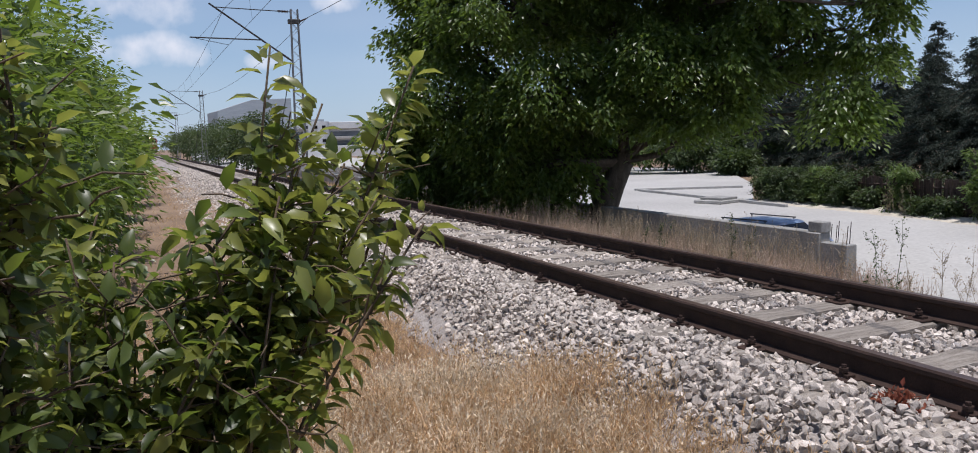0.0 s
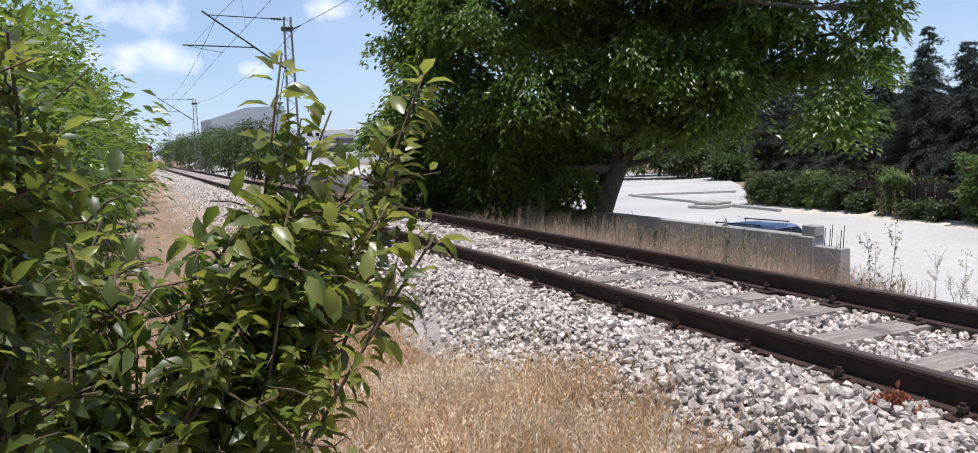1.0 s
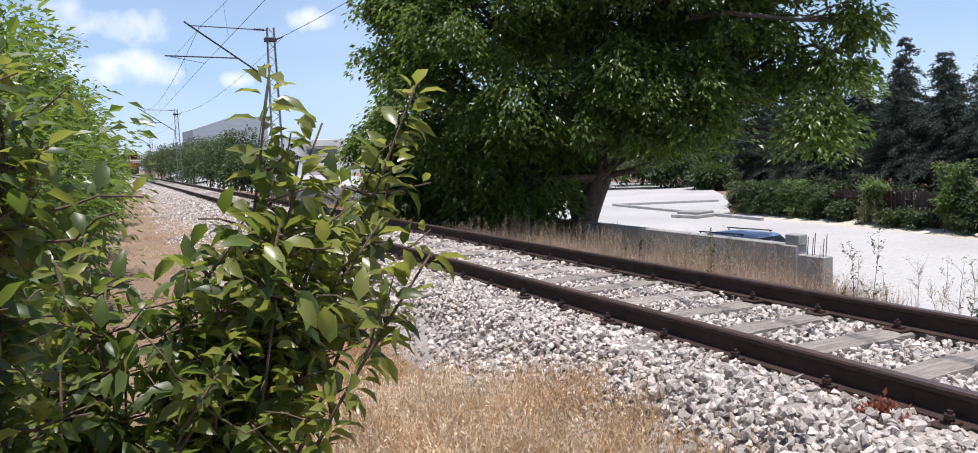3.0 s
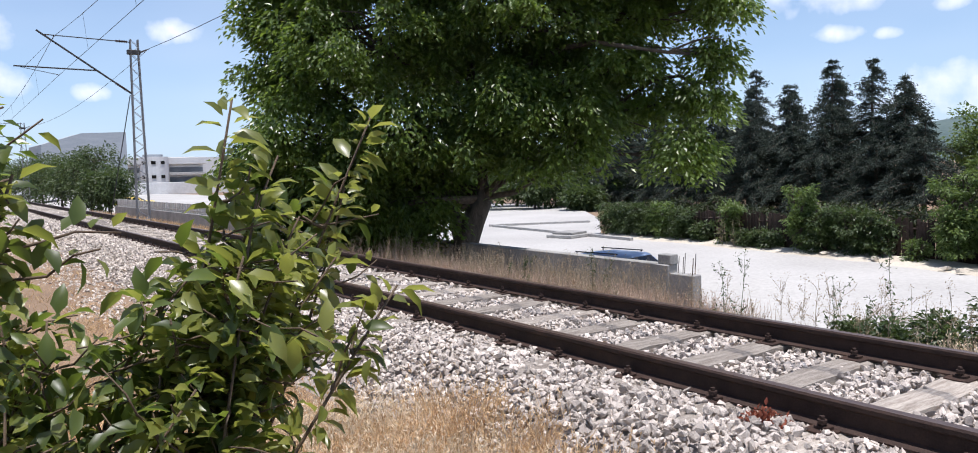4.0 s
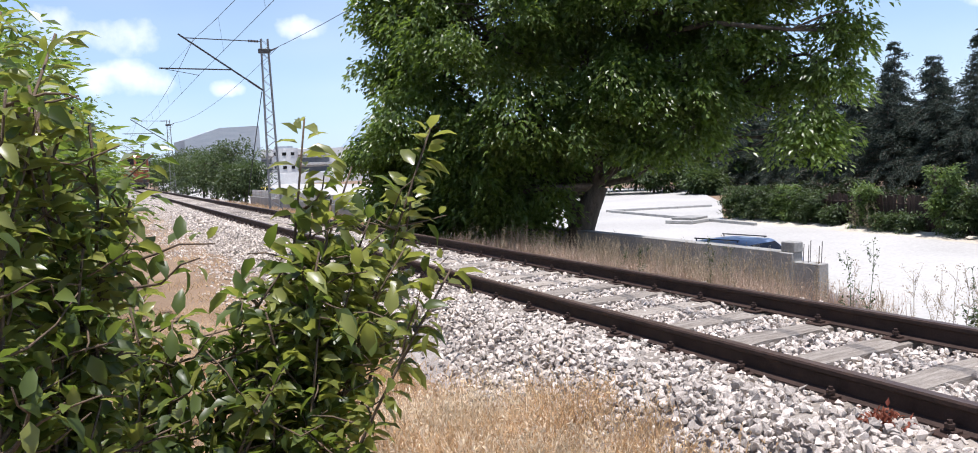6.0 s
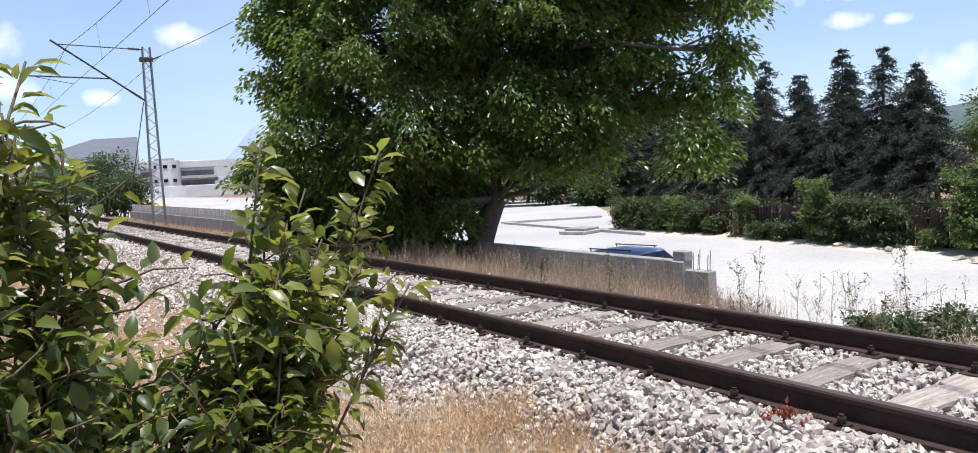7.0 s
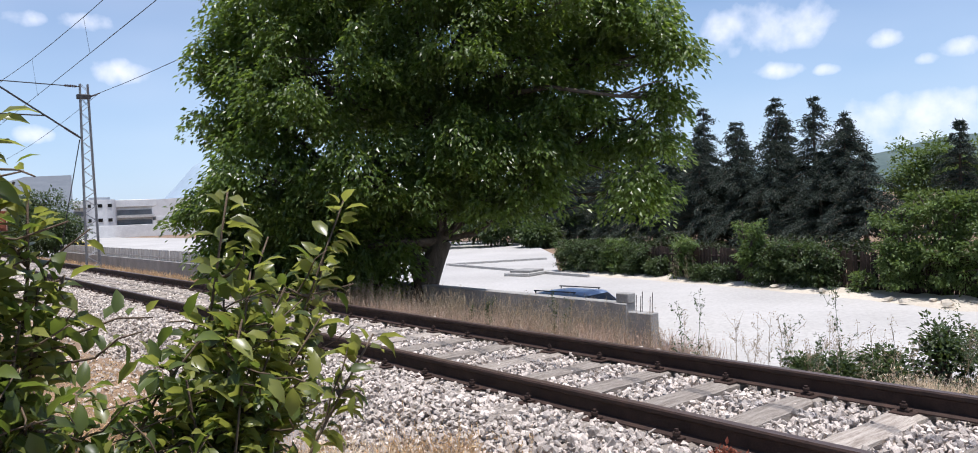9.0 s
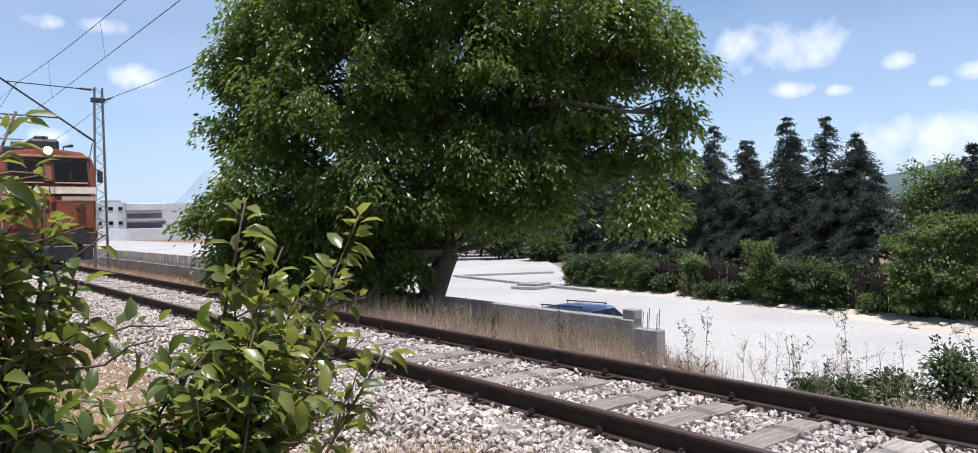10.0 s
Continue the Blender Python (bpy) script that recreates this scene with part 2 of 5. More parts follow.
M_GLASS = glass_mat("dark_glass", (0.014, 0.012, 0.010), 0.12)
M_BLUEPAINT = mat("blue_car_paint", (0.25, 0.33, 0.50), (0.30, 0.39, 0.56), 1.5, 0.3, 0.02, spec=0.6)
M_YELLOW = mat("yellow_paint", (0.60, 0.42, 0.05), (0.70, 0.52, 0.08), 2, 0.5, 0.05)
M_WHITEWALL = mat("white_render", (0.55, 0.55, 0.54), (0.70, 0.70, 0.69), 0.5, 0.9, 0.1)
M_GREYSHED = mat("grey_cladding", (0.30, 0.33, 0.36), (0.38, 0.41, 0.44), 0.3, 0.7, 0.1, stretch=(1, 1, 6))
M_RUBBER = mat("tyre_rubber", (0.018, 0.018, 0.018), (0.04, 0.04, 0.04), 20, 0.9, 0.2)
M_FENCEWOOD = mat("dark_fence_wood", (0.022, 0.014, 0.011), (0.060, 0.038, 0.028), 5, 0.9, 0.4, vary=0.25, stretch=(4, 4, 0.6))
M_CLAY = mat("clay_tile", (0.26, 0.12, 0.075), (0.38, 0.20, 0.13), 4, 0.9, 0.3)
# the haze of distance is mixed into the colours of hill and mountain
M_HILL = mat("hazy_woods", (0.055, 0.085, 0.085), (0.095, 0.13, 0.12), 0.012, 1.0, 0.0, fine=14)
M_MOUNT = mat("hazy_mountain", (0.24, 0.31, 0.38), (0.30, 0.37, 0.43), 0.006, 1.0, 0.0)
M_LAMP = glow_mat("headlamp_glow", (1.0, 0.86, 0.6), 9.0)
M_WHITEROCK = mat("white_plaster", (0.60, 0.59, 0.56), (0.78, 0.77, 0.75), 8, 0.9, 0.3)
M_INSUL = mat("brown_insulator", (0.03, 0.018, 0.014), (0.06, 0.035, 0.025), 20, 0.3, 0.0)

rng = np.random.default_rng(7)


# ---- mesh tools ----
def part(name, bm, material, parent=None, label="", smooth=False):
    """Links a bmesh as one mesh object under a thing or a part."""
    me = bpy.data.meshes.new(name)
    bm.to_mesh(me)
    bm.free()
    return link(name, me, material, parent, label, smooth)


def link(name, me, material, parent=None, label="", smooth=False):
    for m in material if isinstance(material, (list, tuple)) else (material,):
        me.materials.append(m)
    if smooth:
        me.polygons.foreach_set("use_smooth", [True] * len(me.polygons))
    ob = new(name, me)
    if parent:
        ob.parent = parent
    if label:
        ob["label"] = label
    return ob


def thing(name, label, category, at=(0, 0, 0), turn=0.0, group="", kind=""):
    ob = new(name)
    ob.matrix_basis = pose(*at, 0, 0, turn)
    return tagged(ob, label, category, group, kind)


def box(bm, lo, hi, bevel=0.0):
    r = bmesh.ops.create_cube(bm, size=1)["verts"]
    for v in r:
        v.co = Vector(((lo[i] + hi[i]) / 2 + v.co[i] * (hi[i] - lo[i]) for i in range(3)))
    if bevel:
        edges = list({e for v in r for e in v.link_edges})
        bmesh.ops.bevel(bm, geom=edges, offset=bevel, segments=1, affect="EDGES")
    return bm


def cube(lo, hi, bevel=0.0):
    return box(bmesh.new(), lo, hi, bevel)


def rod(bm, a, b, r, r2=None, n=6):
    a, b = Vector(a), Vector(b)
    d = b - a
    m = Matrix.Translation((a + b) / 2) @ d.to_track_quat("Z", "Y").to_matrix().to_4x4()
    bmesh.ops.create_cone(bm, cap_ends=True, segments=n, radius1=r, radius2=r if r2 is None else r2, depth=d.length, matrix=m)
    return bm


def sweep(section, y0, y1, step=None):
    """A closed section of (x, z) drawn along y."""
    bm = bmesh.new()
    ys = [y0, y1] if not step else list(np.arange(y0, y1, step)) + [y1]
    rings = [[bm.verts.new((x, y, z)) for x, z in section] for y in ys]
    n = len(section)
    for r, s in zip(rings, rings[1:]):
        for i in range(n):
            bm.faces.new((r[i], s[i], s[(i + 1) % n], r[(i + 1) % n]))
    bm.faces.new(rings[0])
    bm.faces.new(rings[-1][::-1])
    bmesh.ops.recalc_face_normals(bm, faces=bm.faces)
    return bm


def data(name, verts, faces):
    me = bpy.data.meshes.new(name)
    me.from_pydata(np.asarray(verts).tolist(), [], faces)
    me.update()
    return me


def scatter(name, shape, faces, at, turn, size):
    """One mesh of many copies of a small shape: places (n,3), turns (n,3,3), sizes (n,) or (n,3)."""
    shape, n = np.asarray(shape, float), len(at)
    size = size[:, None] * np.ones(3) if size.ndim == 1 else size
    v = np.einsum("nij,nkj->nki", turn, shape[None] * size[:, None, :]) + at[:, None, :]
    k = len(shape)
    out = []
    for f in faces:
        out += (np.asarray(f)[None, :] + (np.arange(n) * k)[:, None]).tolist()
    return data(name, v.reshape(-1, 3), out)


def basis(ahead, up):
    """Turns whose x looks ahead and whose z lies near up."""
    a = ahead / np.linalg.norm(ahead, axis=1, keepdims=True)
    s = np.cross(up, a)
    s /= np.linalg.norm(s, axis=1, keepdims=True) + 1e-9
    return np.stack([a, s, np.cross(a, s)], -1)


def directions(n, gen):
    v = gen.normal(size=(n, 3))
    return v / np.linalg.norm(v, axis=1, keepdims=True)


LEAF = [(0, 0, 0), (0.30, 0.24, 0.09), (0.32, 0, 0), (0.30, -0.24, 0.09), (0.68, 0.19, 0.03), (0.70, 0, -0.07), (0.68, -0.19, 0.03), (1, 0, -0.24)]
LEAF_FACES = [(0, 2, 1), (0, 3, 2), (1, 2, 5, 4), (2, 3, 6, 5), (4, 5, 7), (5, 6, 7)]
SMALL = [(0, 0, 0), (0.45, 0.26, 0.07), (1, 0, -0.12), (0.45, -0.26, 0.07)]
SMALL_FACES = [(0, 3, 2), (0, 2, 1)]
BLADE = [(0, 0.05, 0), (0, -0.05, 0), (0.5, 0.04, 0.05), (0.5, -0.04, 0.05), (1, 0, 0.0)]
BLADE_FACES = [(0, 1, 3, 2), (2, 3, 4)]
BLADE_WIDE = [(0, 0.03, 0), (0, -0.03, 0), (0.5, 0.13, 0.05), (0.5, -0.13, 0.05), (1, 0, 0.0)]


# ---- the ground ----
def ground_height(x):
    return float(np.interp(x, [-900, -1.5, 2.0, 6.2, 9.4, 9.7, 9.83, 18, 60, 120, 900], [-0.8, -0.6, -0.56, -0.60, -1.16, -1.2, -2.9, -2.05, -1.98, -1.2, 1.0]))


def build_ground():
    xs = [-900, -200, -60, -20, -8, -4, -2, -1, 0, 0.7, 1.3, 1.7, 2.0, 2.6, 4, 5.6, 6.2, 7, 8, 9, 9.4, 9.7, 9.83, 14, 18, 22, 30, 40, 60, 90, 120, 300, 900]
    ys = [-300, -60, -20, -8, -3, 0, 1, 2, 3, 4, 5, 6, 7, 8, 10, 12, 15, 20, 26, 34, 45, 60, 90, 140, 220, 400, 900, 2500]
    v = []
    for y in ys:
        for x in xs:
            near = -6 < x < 9.3 and -3 < y < 60
            z = ground_height(x) + (0.05 * noise.noise((x * 0.9, y * 0.7, 3)) if near else 0)
            v.append((x, y, z))
    w = len(xs)
    f = [(j * w + i, j * w + i + 1, (j + 1) * w + i + 1, (j + 1) * w + i) for j in range(len(ys) - 1) for i in range(w - 1)]
    tagged(link("ground", data("ground", v, f), M_EARTH, smooth=True), "dry brown earth with trampled straw beside the line", "ground", kind="structure")


build_ground()

YARD_EDGE = [(18.0, -30), (23.0, -30), (23.4, 6), (23.9, 10.5), (24.4, 14), (24.7, 17.5), (25.5, 22.5), (25.9, 29.3), (34, 38), (44.4, 52), (46, 90), (44, 200), (18.0, 200)]


def build_yard():
    bm = bmesh.new()
    f = bm.faces.new([bm.verts.new((x, y, -1.9)) for x, y in YARD_EDGE])
    bm.faces.new([bm.verts.new(v) for v in ((9.83, -30, -2.75), (18.0, -30, -1.9), (18.0, 200, -1.9), (9.83, 200, -2.75))])
    bmesh.ops.remove_doubles(bm, verts=bm.verts, dist=0.001)
    low = bmesh.ops.extrude_face_region(bm, geom=list(bm.faces))["geom"]
    for e in low:
        if isinstance(e, bmesh.types.BMVert):
            e.co.z -= 0.1
    bmesh.ops.recalc_face_normals(bm, faces=bm.faces)
    tagged(part("yard", bm, M_YARD), "wide white crushed-stone yard, levelled and bare", "yard", kind="structure")
    # sandy margin along the hedge
    gen = np.random.default_rng(3)
    bm = bmesh.new()
    pts = [(23.3, 4), (23.7, 10.5), (24.2, 14), (24.5, 17.5), (25.3, 22.5), (25.7, 29)]
    rows = []
    for y in np.arange(3, 28.5, 0.25):
        x = np.interp(y, [p[1] for p in pts], [p[0] for p in pts])
        wide = 1.0 + 0.8 * noise.noise((y * 0.35, 0, 0)) + 0.35 * noise.noise((y * 2.1, 4, 0)) + (0.7 if y < 14 else 0)
        rows.append([bm.verts.new((x - wide * (1 - k / 5), y, -1.905 + 0.16 * (k / 5) ** 1.5 * (0.6 + gen.random() * 0.6) * (k > 0))) for k in range(6)])
    for a, b in zip(rows, rows[1:]):
        for k in range(5):
            bm.faces.new((a[k], a[k + 1], b[k + 1], b[k]))
    tagged(part("sand_margin", bm, M_SAND, smooth=True), "low uneven bank of sandy spoil along the hedge", "sand bank", kind="structure")


build_yard()


# ---- the railway ----
NEAR, FAR_X, GAUGE_MID = 3.40, 4.905, 4.1525
BED = [(1.95, -0.62), (2.3, -0.44), (2.7, -0.22), (2.85, -0.19), (3.2, -0.195), (5.1, -0.195), (5.5, -0.20), (5.95, -0.44), (6.25, -0.66)]


def bed_height(x):
    return np.interp(x, [b[0] for b in BED], [b[1] for b in BED])


def stone_shapes(count, gen):
    shapes = []
    for _ in range(count):
        bm = bmesh.new()
        for p in directions(11, gen) * gen.uniform(0.75, 1.1, (11, 1)):
            bm.verts.new(p * (1.0, 0.78, 0.62))
        hull = bmesh.ops.convex_hull(bm, input=bm.verts)
        bmesh.ops.delete(bm, geom=list({e for e in hull["geom_interior"] + hull["geom_unused"] if isinstance(e, bmesh.types.BMVert)}), context="VERTS")
        bmesh.ops.triangulate(bm, faces=bm.faces)
        bm.verts.index_update()
        shapes.append(([tuple(v.co) for v in bm.verts], [tuple(v.index for v in f.verts) for f in bm.faces]))
        bm.free()
    return shapes


def turns(n, gen):
    q = gen.normal(size=(n, 4))
    q /= np.linalg.norm(q, axis=1, keepdims=True)
    w, x, y, z = q.T
    return np.stack([np.stack([1 - 2 * (y * y + z * z), 2 * (x * y - z * w), 2 * (x * z + y * w)], -1),
                     np.stack([2 * (x * y + z * w), 1 - 2 * (x * x + z * z), 2 * (y * z - x * w)], -1),
                     np.stack([2 * (x * z - y * w), 2 * (y * z + x * w), 1 - 2 * (x * x + y * y)], -1)], 1)


SLEEPER_STEP, SLEEPER_FIRST = 0.684, 5.25 - 0.684 * 16
SLEEPERS = [SLEEPER_FIRST + SLEEPER_STEP * i for i in range(330)]


def build_track():
    bed = sweep([(x, z - 0.03) for x, z in BED] + [(6.25, -1.0), (1.95, -1.0)], -40, 900)
    tagged(part("ballast_bed", bed, M_BED), "raised bed of grey crushed stone under the track", "track bed", kind="structure")
    track = thing("railway_track", "single rusty railway track on weathered wooden sleepers", "railway track")
    head = [(-0.036, -0.012), (-0.028, 0.0), (0.028, 0.0), (0.036, -0.012), (0.035, -0.036), (0.012, -0.05), (0.009, -0.125), (0.058, -0.147), (0.058, -0.156), (-0.058, -0.156), (-0.058, -0.147), (-0.009, -0.125), (-0.012, -0.05), (-0.035, -0.036)]
    for x in (NEAR, FAR_X):
        bm = sweep([(x + a, b) for a, b in head], -40, 900)
        for f in bm.faces:
            f.material_index = 1 if f.normal.z > 0.9 and f.calc_center_median().z > -0.01 else 0
        part("rail", bm, [M_RUST, M_RAILTOP], track, "rust-brown steel rail with a duller worn head")
    gen = np.random.default_rng(11)
    kinds = []
    for k in range(8):
        bm = bmesh.new()
        half = 0.115 + 0.012 * gen.random()
        n, m = 14, 5
        top = []
        for i in range(n + 1):
            x = -1.28 + 2.56 * i / n
            row = []
            for j in range(m + 1):
                y = -half + 2 * half * j / m
                crack = -0.018 * max(0, noise.noise((x * 2 + k * 9, y * 42, k))) - 0.012 * abs(noise.noise((x * 9, y * 16, k * 3)))
                edge = -0.014 if j in (0, m) else 0
                row.append(bm.verts.new((x, y + 0.012 * noise.noise((x * 3, k, j)), crack + edge)))
            top.append(row)
        for a, b in zip(top, top[1:]):
            for j in range(m):
                bm.faces.new((a[j], b[j], b[j + 1], a[j + 1]))
        rim = [e for e in bm.edges if e.is_boundary]
        for e in bmesh.ops.extrude_edge_only(bm, edges=rim)["geom"]:
            if isinstance(e, bmesh.types.BMVert):
                e.co.z = -0.14
        bmesh.ops.recalc_face_normals(bm, faces=bm.faces)
        me = bpy.data.meshes.new("sleeper")
        bm.to_mesh(me)
        bm.free()
        me.materials.append(M_SLEEPER)
        kinds.append(me)
    for i, y in enumerate(SLEEPERS[:110]):
        s = new("sleeper", kinds[(i * 5 + i // 3) % 8])
        s.parent = track
        s.matrix_basis = pose(GAUGE_MID + gen.normal(0, 0.02), y + gen.normal(0, 0.012), -0.158 + gen.normal(0, 0.004), 0, 0, gen.normal(0, 0.8) + (180 if i % 2 else 0))
    far = bmesh.new()
    for y in SLEEPERS[110:]:
        box(far, (GAUGE_MID - 1.28, y - 0.12, -0.30), (GAUGE_MID + 1.28, y + 0.12, -0.16))
    tagged(part("far_sleepers", far, M_SLEEPER, track), kind="stuff")
    # base plates with a screw and a clip on either side of each rail
    bm = bmesh.new()
    box(bm, (-0.16, -0.075, -0.158), (0.16, 0.075, -0.147), 0.003)
    for sx in (-1, 1):
        box(bm, (sx * 0.085 - 0.03, -0.04, -0.15), (sx * 0.085 + 0.03, 0.04, -0.128), 0.004)
        rod(bm, (sx * 0.098, 0, -0.14), (sx * 0.098, 0, -0.078), 0.014)
        rod(bm, (sx * 0.098, 0, -0.118), (sx * 0.098, 0, -0.096), 0.026)
    me = bpy.data.meshes.new("rail_fastening")
    bm.to_mesh(me)
    bm.free()
    me.materials.append(M_RUST)
    for y in SLEEPERS[8:70]:
        for x in (NEAR, FAR_X):
            o = new("rail_fastening", me)
            o.parent = track
            o.matrix_basis = pose(x, y, 0)


build_track()


# ---- boundary wall and picket fence across the line ----
def build_wall():
    bm = bmesh.new()
    box(bm, (9.6, 10.5, -2.9), (9.82, 60, -0.42), 0.012)
    wall = tagged(part("boundary_wall", bm, M_CONCRETE), "low bare concrete wall along the yard, stepped at its unfinished end", "wall", kind="structure")
    part("wall_step", cube((9.6, 10.0, -2.9), (9.82, 10.497, -0.56), 0.012), M_CONCRETE, wall)
    part("wall_pier", cube((9.57, 10.5, -2.9), (9.598, 10.78, -0.43), 0.008), M_CONCRETE, wall)
    for i, (dx, dy) in enumerate(((0.05, 0.05), (0.16, 0.09), (0.06, 0.26), (0.15, 0.30), (0.11, 0.40))):
        part("rebar", rod(bmesh.new(), (9.6 + dx, 10.0 + dy, -0.6), (9.6 + dx + 0.01, 10.0 + dy - 0.015, -0.28 + 0.06 * (i % 2)), 0.006), M_RUST, wall)
    blk = thing("concrete_block", "loose grey concrete block standing on the wall end", "block", (9.71, 10.62, -0.42))
    bm = bmesh.new()
    box(bm, (-0.1, -0.14, 0), (0.1, 0.14, 0.165), 0.012)
    part("body", bm, M_CONCRETE, blk)
    # pale concrete pickets on the wall further along
    gen = np.random.default_rng(5)
    bm = cube((-0.03, -0.055, 0), (0.03, 0.055, 0.47), 0.012)
    me = bpy.data.meshes.new("picket")
    bm.to_mesh(me)
    bm.free()
    me.materials.append(M_PALECONC)
    fence = thing("picket_fence", "row of short pale concrete pickets standing on the wall", "fence", (9.71, 0, -0.41))
    y, n = 19.0, 0
    while y < 59.5:
        o = new("picket", me)
        o.parent = fence
        o.matrix_basis = pose(gen.normal(0, 0.008), y, -0.02 * gen.random(), gen.normal(0, 1.2), gen.normal(0, 1.0), 0)
        y += 0.205
    part("fence_rail", cube((-0.045, 19, 0.10), (-0.032, 59.5, 0.15)), M_PALECONC, fence)


build_wall()


# ---- kerbs, slab and stones in the yard ----
def kerb(name, a, b, label):
    a, b = Vector((*a, -1.9)), Vector((*b, -1.9))
    k = thing(name, label, "kerb", a, math.degrees(math.atan2(b.y - a.y, b.x - a.x)), "kerbs in the yard")
    n = max(2, int((b - a).length / 1.0))
    for i in range(n):
        step = (b - a).length / n
        part("kerbstone", cube((i * step, -0.09, -0.05), ((i + 1) * step - 0.015, 0.09, 0.13), 0.015), M_KERB, k)


kerb("kerb", (25.4, 38.0), (31.0, 35.6), "line of low grey kerbstones across the white yard")
kerb("kerb", (25.4, 37.6), (24.0, 25.4), "line of low grey kerbstones across the white yard")


def manhole():
    m = thing("manhole_slab", "raised concrete manhole frame with slabs lying on it", "manhole", (23.6, 29.0, -1.9), 15)
    part("frame", cube((-0.9, -0.7, 0), (0.9, 0.7, 0.16), 0.03), M_KERB, m)
    part("slab", cube((-0.7, -0.6, 0.16), (0.55, 0.5, 0.27), 0.02), M_CONCRETE, m)


manhole()


def lump(name, label, category, at, size, material, seed):
    gen = np.random.default_rng(seed)
    v, f = stone_shapes(1, gen)[0]
    me = data(name, np.array(v) * size, f)
    ob = link(name, me, material)
    ob.matrix_basis = pose(*at, 0, 0, gen.uniform(0, 360))
    return tagged(ob, label, category)


lump("boulder", "pale round boulder at the foot of the hedge", "boulder", (24.2, 17.0, -1.78), (0.24, 0.2, 0.2), M_WHITEROCK, 4)
lump("plaster_chunk", "white broken piece of plaster lying in dry straw", "rubble", (0.66, 7.6, -0.5), (0.21, 0.16, 0.10), M_WHITEROCK, 9)
for i, (x, y) in enumerate(((22.6, 12.0), (22.9, 10.9), (22.1, 10.2), (23.5, 14.5), (22.8, 9.6), (23.9, 16.4), (22.6, 10.4), (23.0, 9.9), (22.2, 11.4))):
    lump("field_stone", "rough pale stone on the sandy bank", "stone", (x, y, -1.80), (0.20, 0.17, 0.14), M_SAND, 20 + i)


# ---- catenary masts ----
def lattice_mast(at, label, fine=True):
    m = thing("catenary_mast", label, "mast", at, 0, "catenary masts along the line")
    top, w0, w1 = 8.1, 0.26, 0.15
    for sx in (-1, 1):
        bm = bmesh.new()
        for sy in (-1, 1):
            rod(bm, (sx * w0, sy * 0.12, -0.7), (sx * w1, sy * 0.09, top - 0.7), 0.032, n=4)
        part("chord", bm, M_STEEL, m)
    bm = bmesh.new()
    n = 26
    for sy in (-0.12, 0.12):
        for i in range(n):
            a, b = i / n, (i + 1) / n
            wa, wb = w0 + (w1 - w0) * a, w0 + (w1 - w0) * b
            s = 1 if i % 2 else -1
            rod(bm, (s * wa, sy * (1 - 0.25 * a), -0.7 + top * a), (-s * wb, sy * (1 - 0.25 * b), -0.7 + top * b), 0.012, n=3)
    tagged(part("lacing", bm, M_STEEL, m), kind="stuff")
    part("foundation", cube((-0.4, -0.4, -1.1), (0.4, 0.4, -0.62), 0.03), M_CONCRETE, m)
    part("head_bracket", cube((-0.3, -0.12, 6.75), (0.24, 0.12, 6.95), 0.02), M_DARKSTEEL, m)
    bm = rod(bmesh.new(), (-0.15, 0, 7.28), (-3.45, 0, 7.36), 0.022)
    part("stay_tube", bm, M_DARKSTEEL, m)
    part("bracket_tube", rod(bmesh.new(), (-0.2, 0, 5.05), (-3.72, 0, 7.52), 0.04), M_DARKSTEEL, m)
    part("registration_arm", rod(bmesh.new(), (-1.55, 0, 5.98), (-4.6, 0, 6.02), 0.03), M_DARKSTEEL, m)
    part("steady_arm", rod(bmesh.new(), (-4.35, 0, 5.98), (-2.95, 0, 5.72), 0.012), M_DARKSTEEL, m)
    for a, b in (((-0.28, 0, 7.285), (-0.75, 0, 7.297)), ((-0.35, 0, 5.155), (-0.85, 0, 5.50))):
        a, b = np.array(a, float), np.array(b, float)
        bm, rings = bmesh.new(), []
        across = np.cross((b - a) / np.linalg.norm(b - a), (0, 1, 0))
        for k in range(29):
            r = 0.062 if k % 4 in (1, 2) else 0.03
            p = a + (b - a) * k / 28
            rings.append([bm.verts.new(p + r * (across * math.cos(q * math.pi / 4) + np.array((0, 1, 0)) * math.sin(q * math.pi / 4))) for q in range(8)])
        for r0, r1 in zip(rings, rings[1:]):
            for q in range(8):
                bm.faces.new((r0[q], r0[(q + 1) % 8], r1[(q + 1) % 8], r1[q]))
        bm.faces.new(rings[0][::-1])
        bm.faces.new(rings[-1])
        part("insulator", bm, M_INSUL, m)
    part("dropper", rod(bmesh.new(), (-3.0, 0, 7.35), (-4.2, 0, 6.02), 0.006), M_DARKSTEEL, m)
    # tie rod from the mast down to the ground
    part("guy", rod(bmesh.new(), (-0.25, 0.1, 5.0), (-1.0, 2.2, -0.55), 0.02), M_DARKSTEEL, m)
    part("return_insulator", rod(bmesh.new(), (0.2, 0, 6.85), (0.62, 0, 7.05), 0.045, 0.02), M_INSUL, m)
    return m


lattice_mast((7.15, 38.8, 0), "tall grey lattice steel mast with a cantilever arm over the track")
lattice_mast((7.15, 93.0, 0), "distant grey lattice steel mast with a cantilever arm")
lattice_mast((7.15, 147.0, 0), "distant grey lattice steel mast with a cantilever arm")


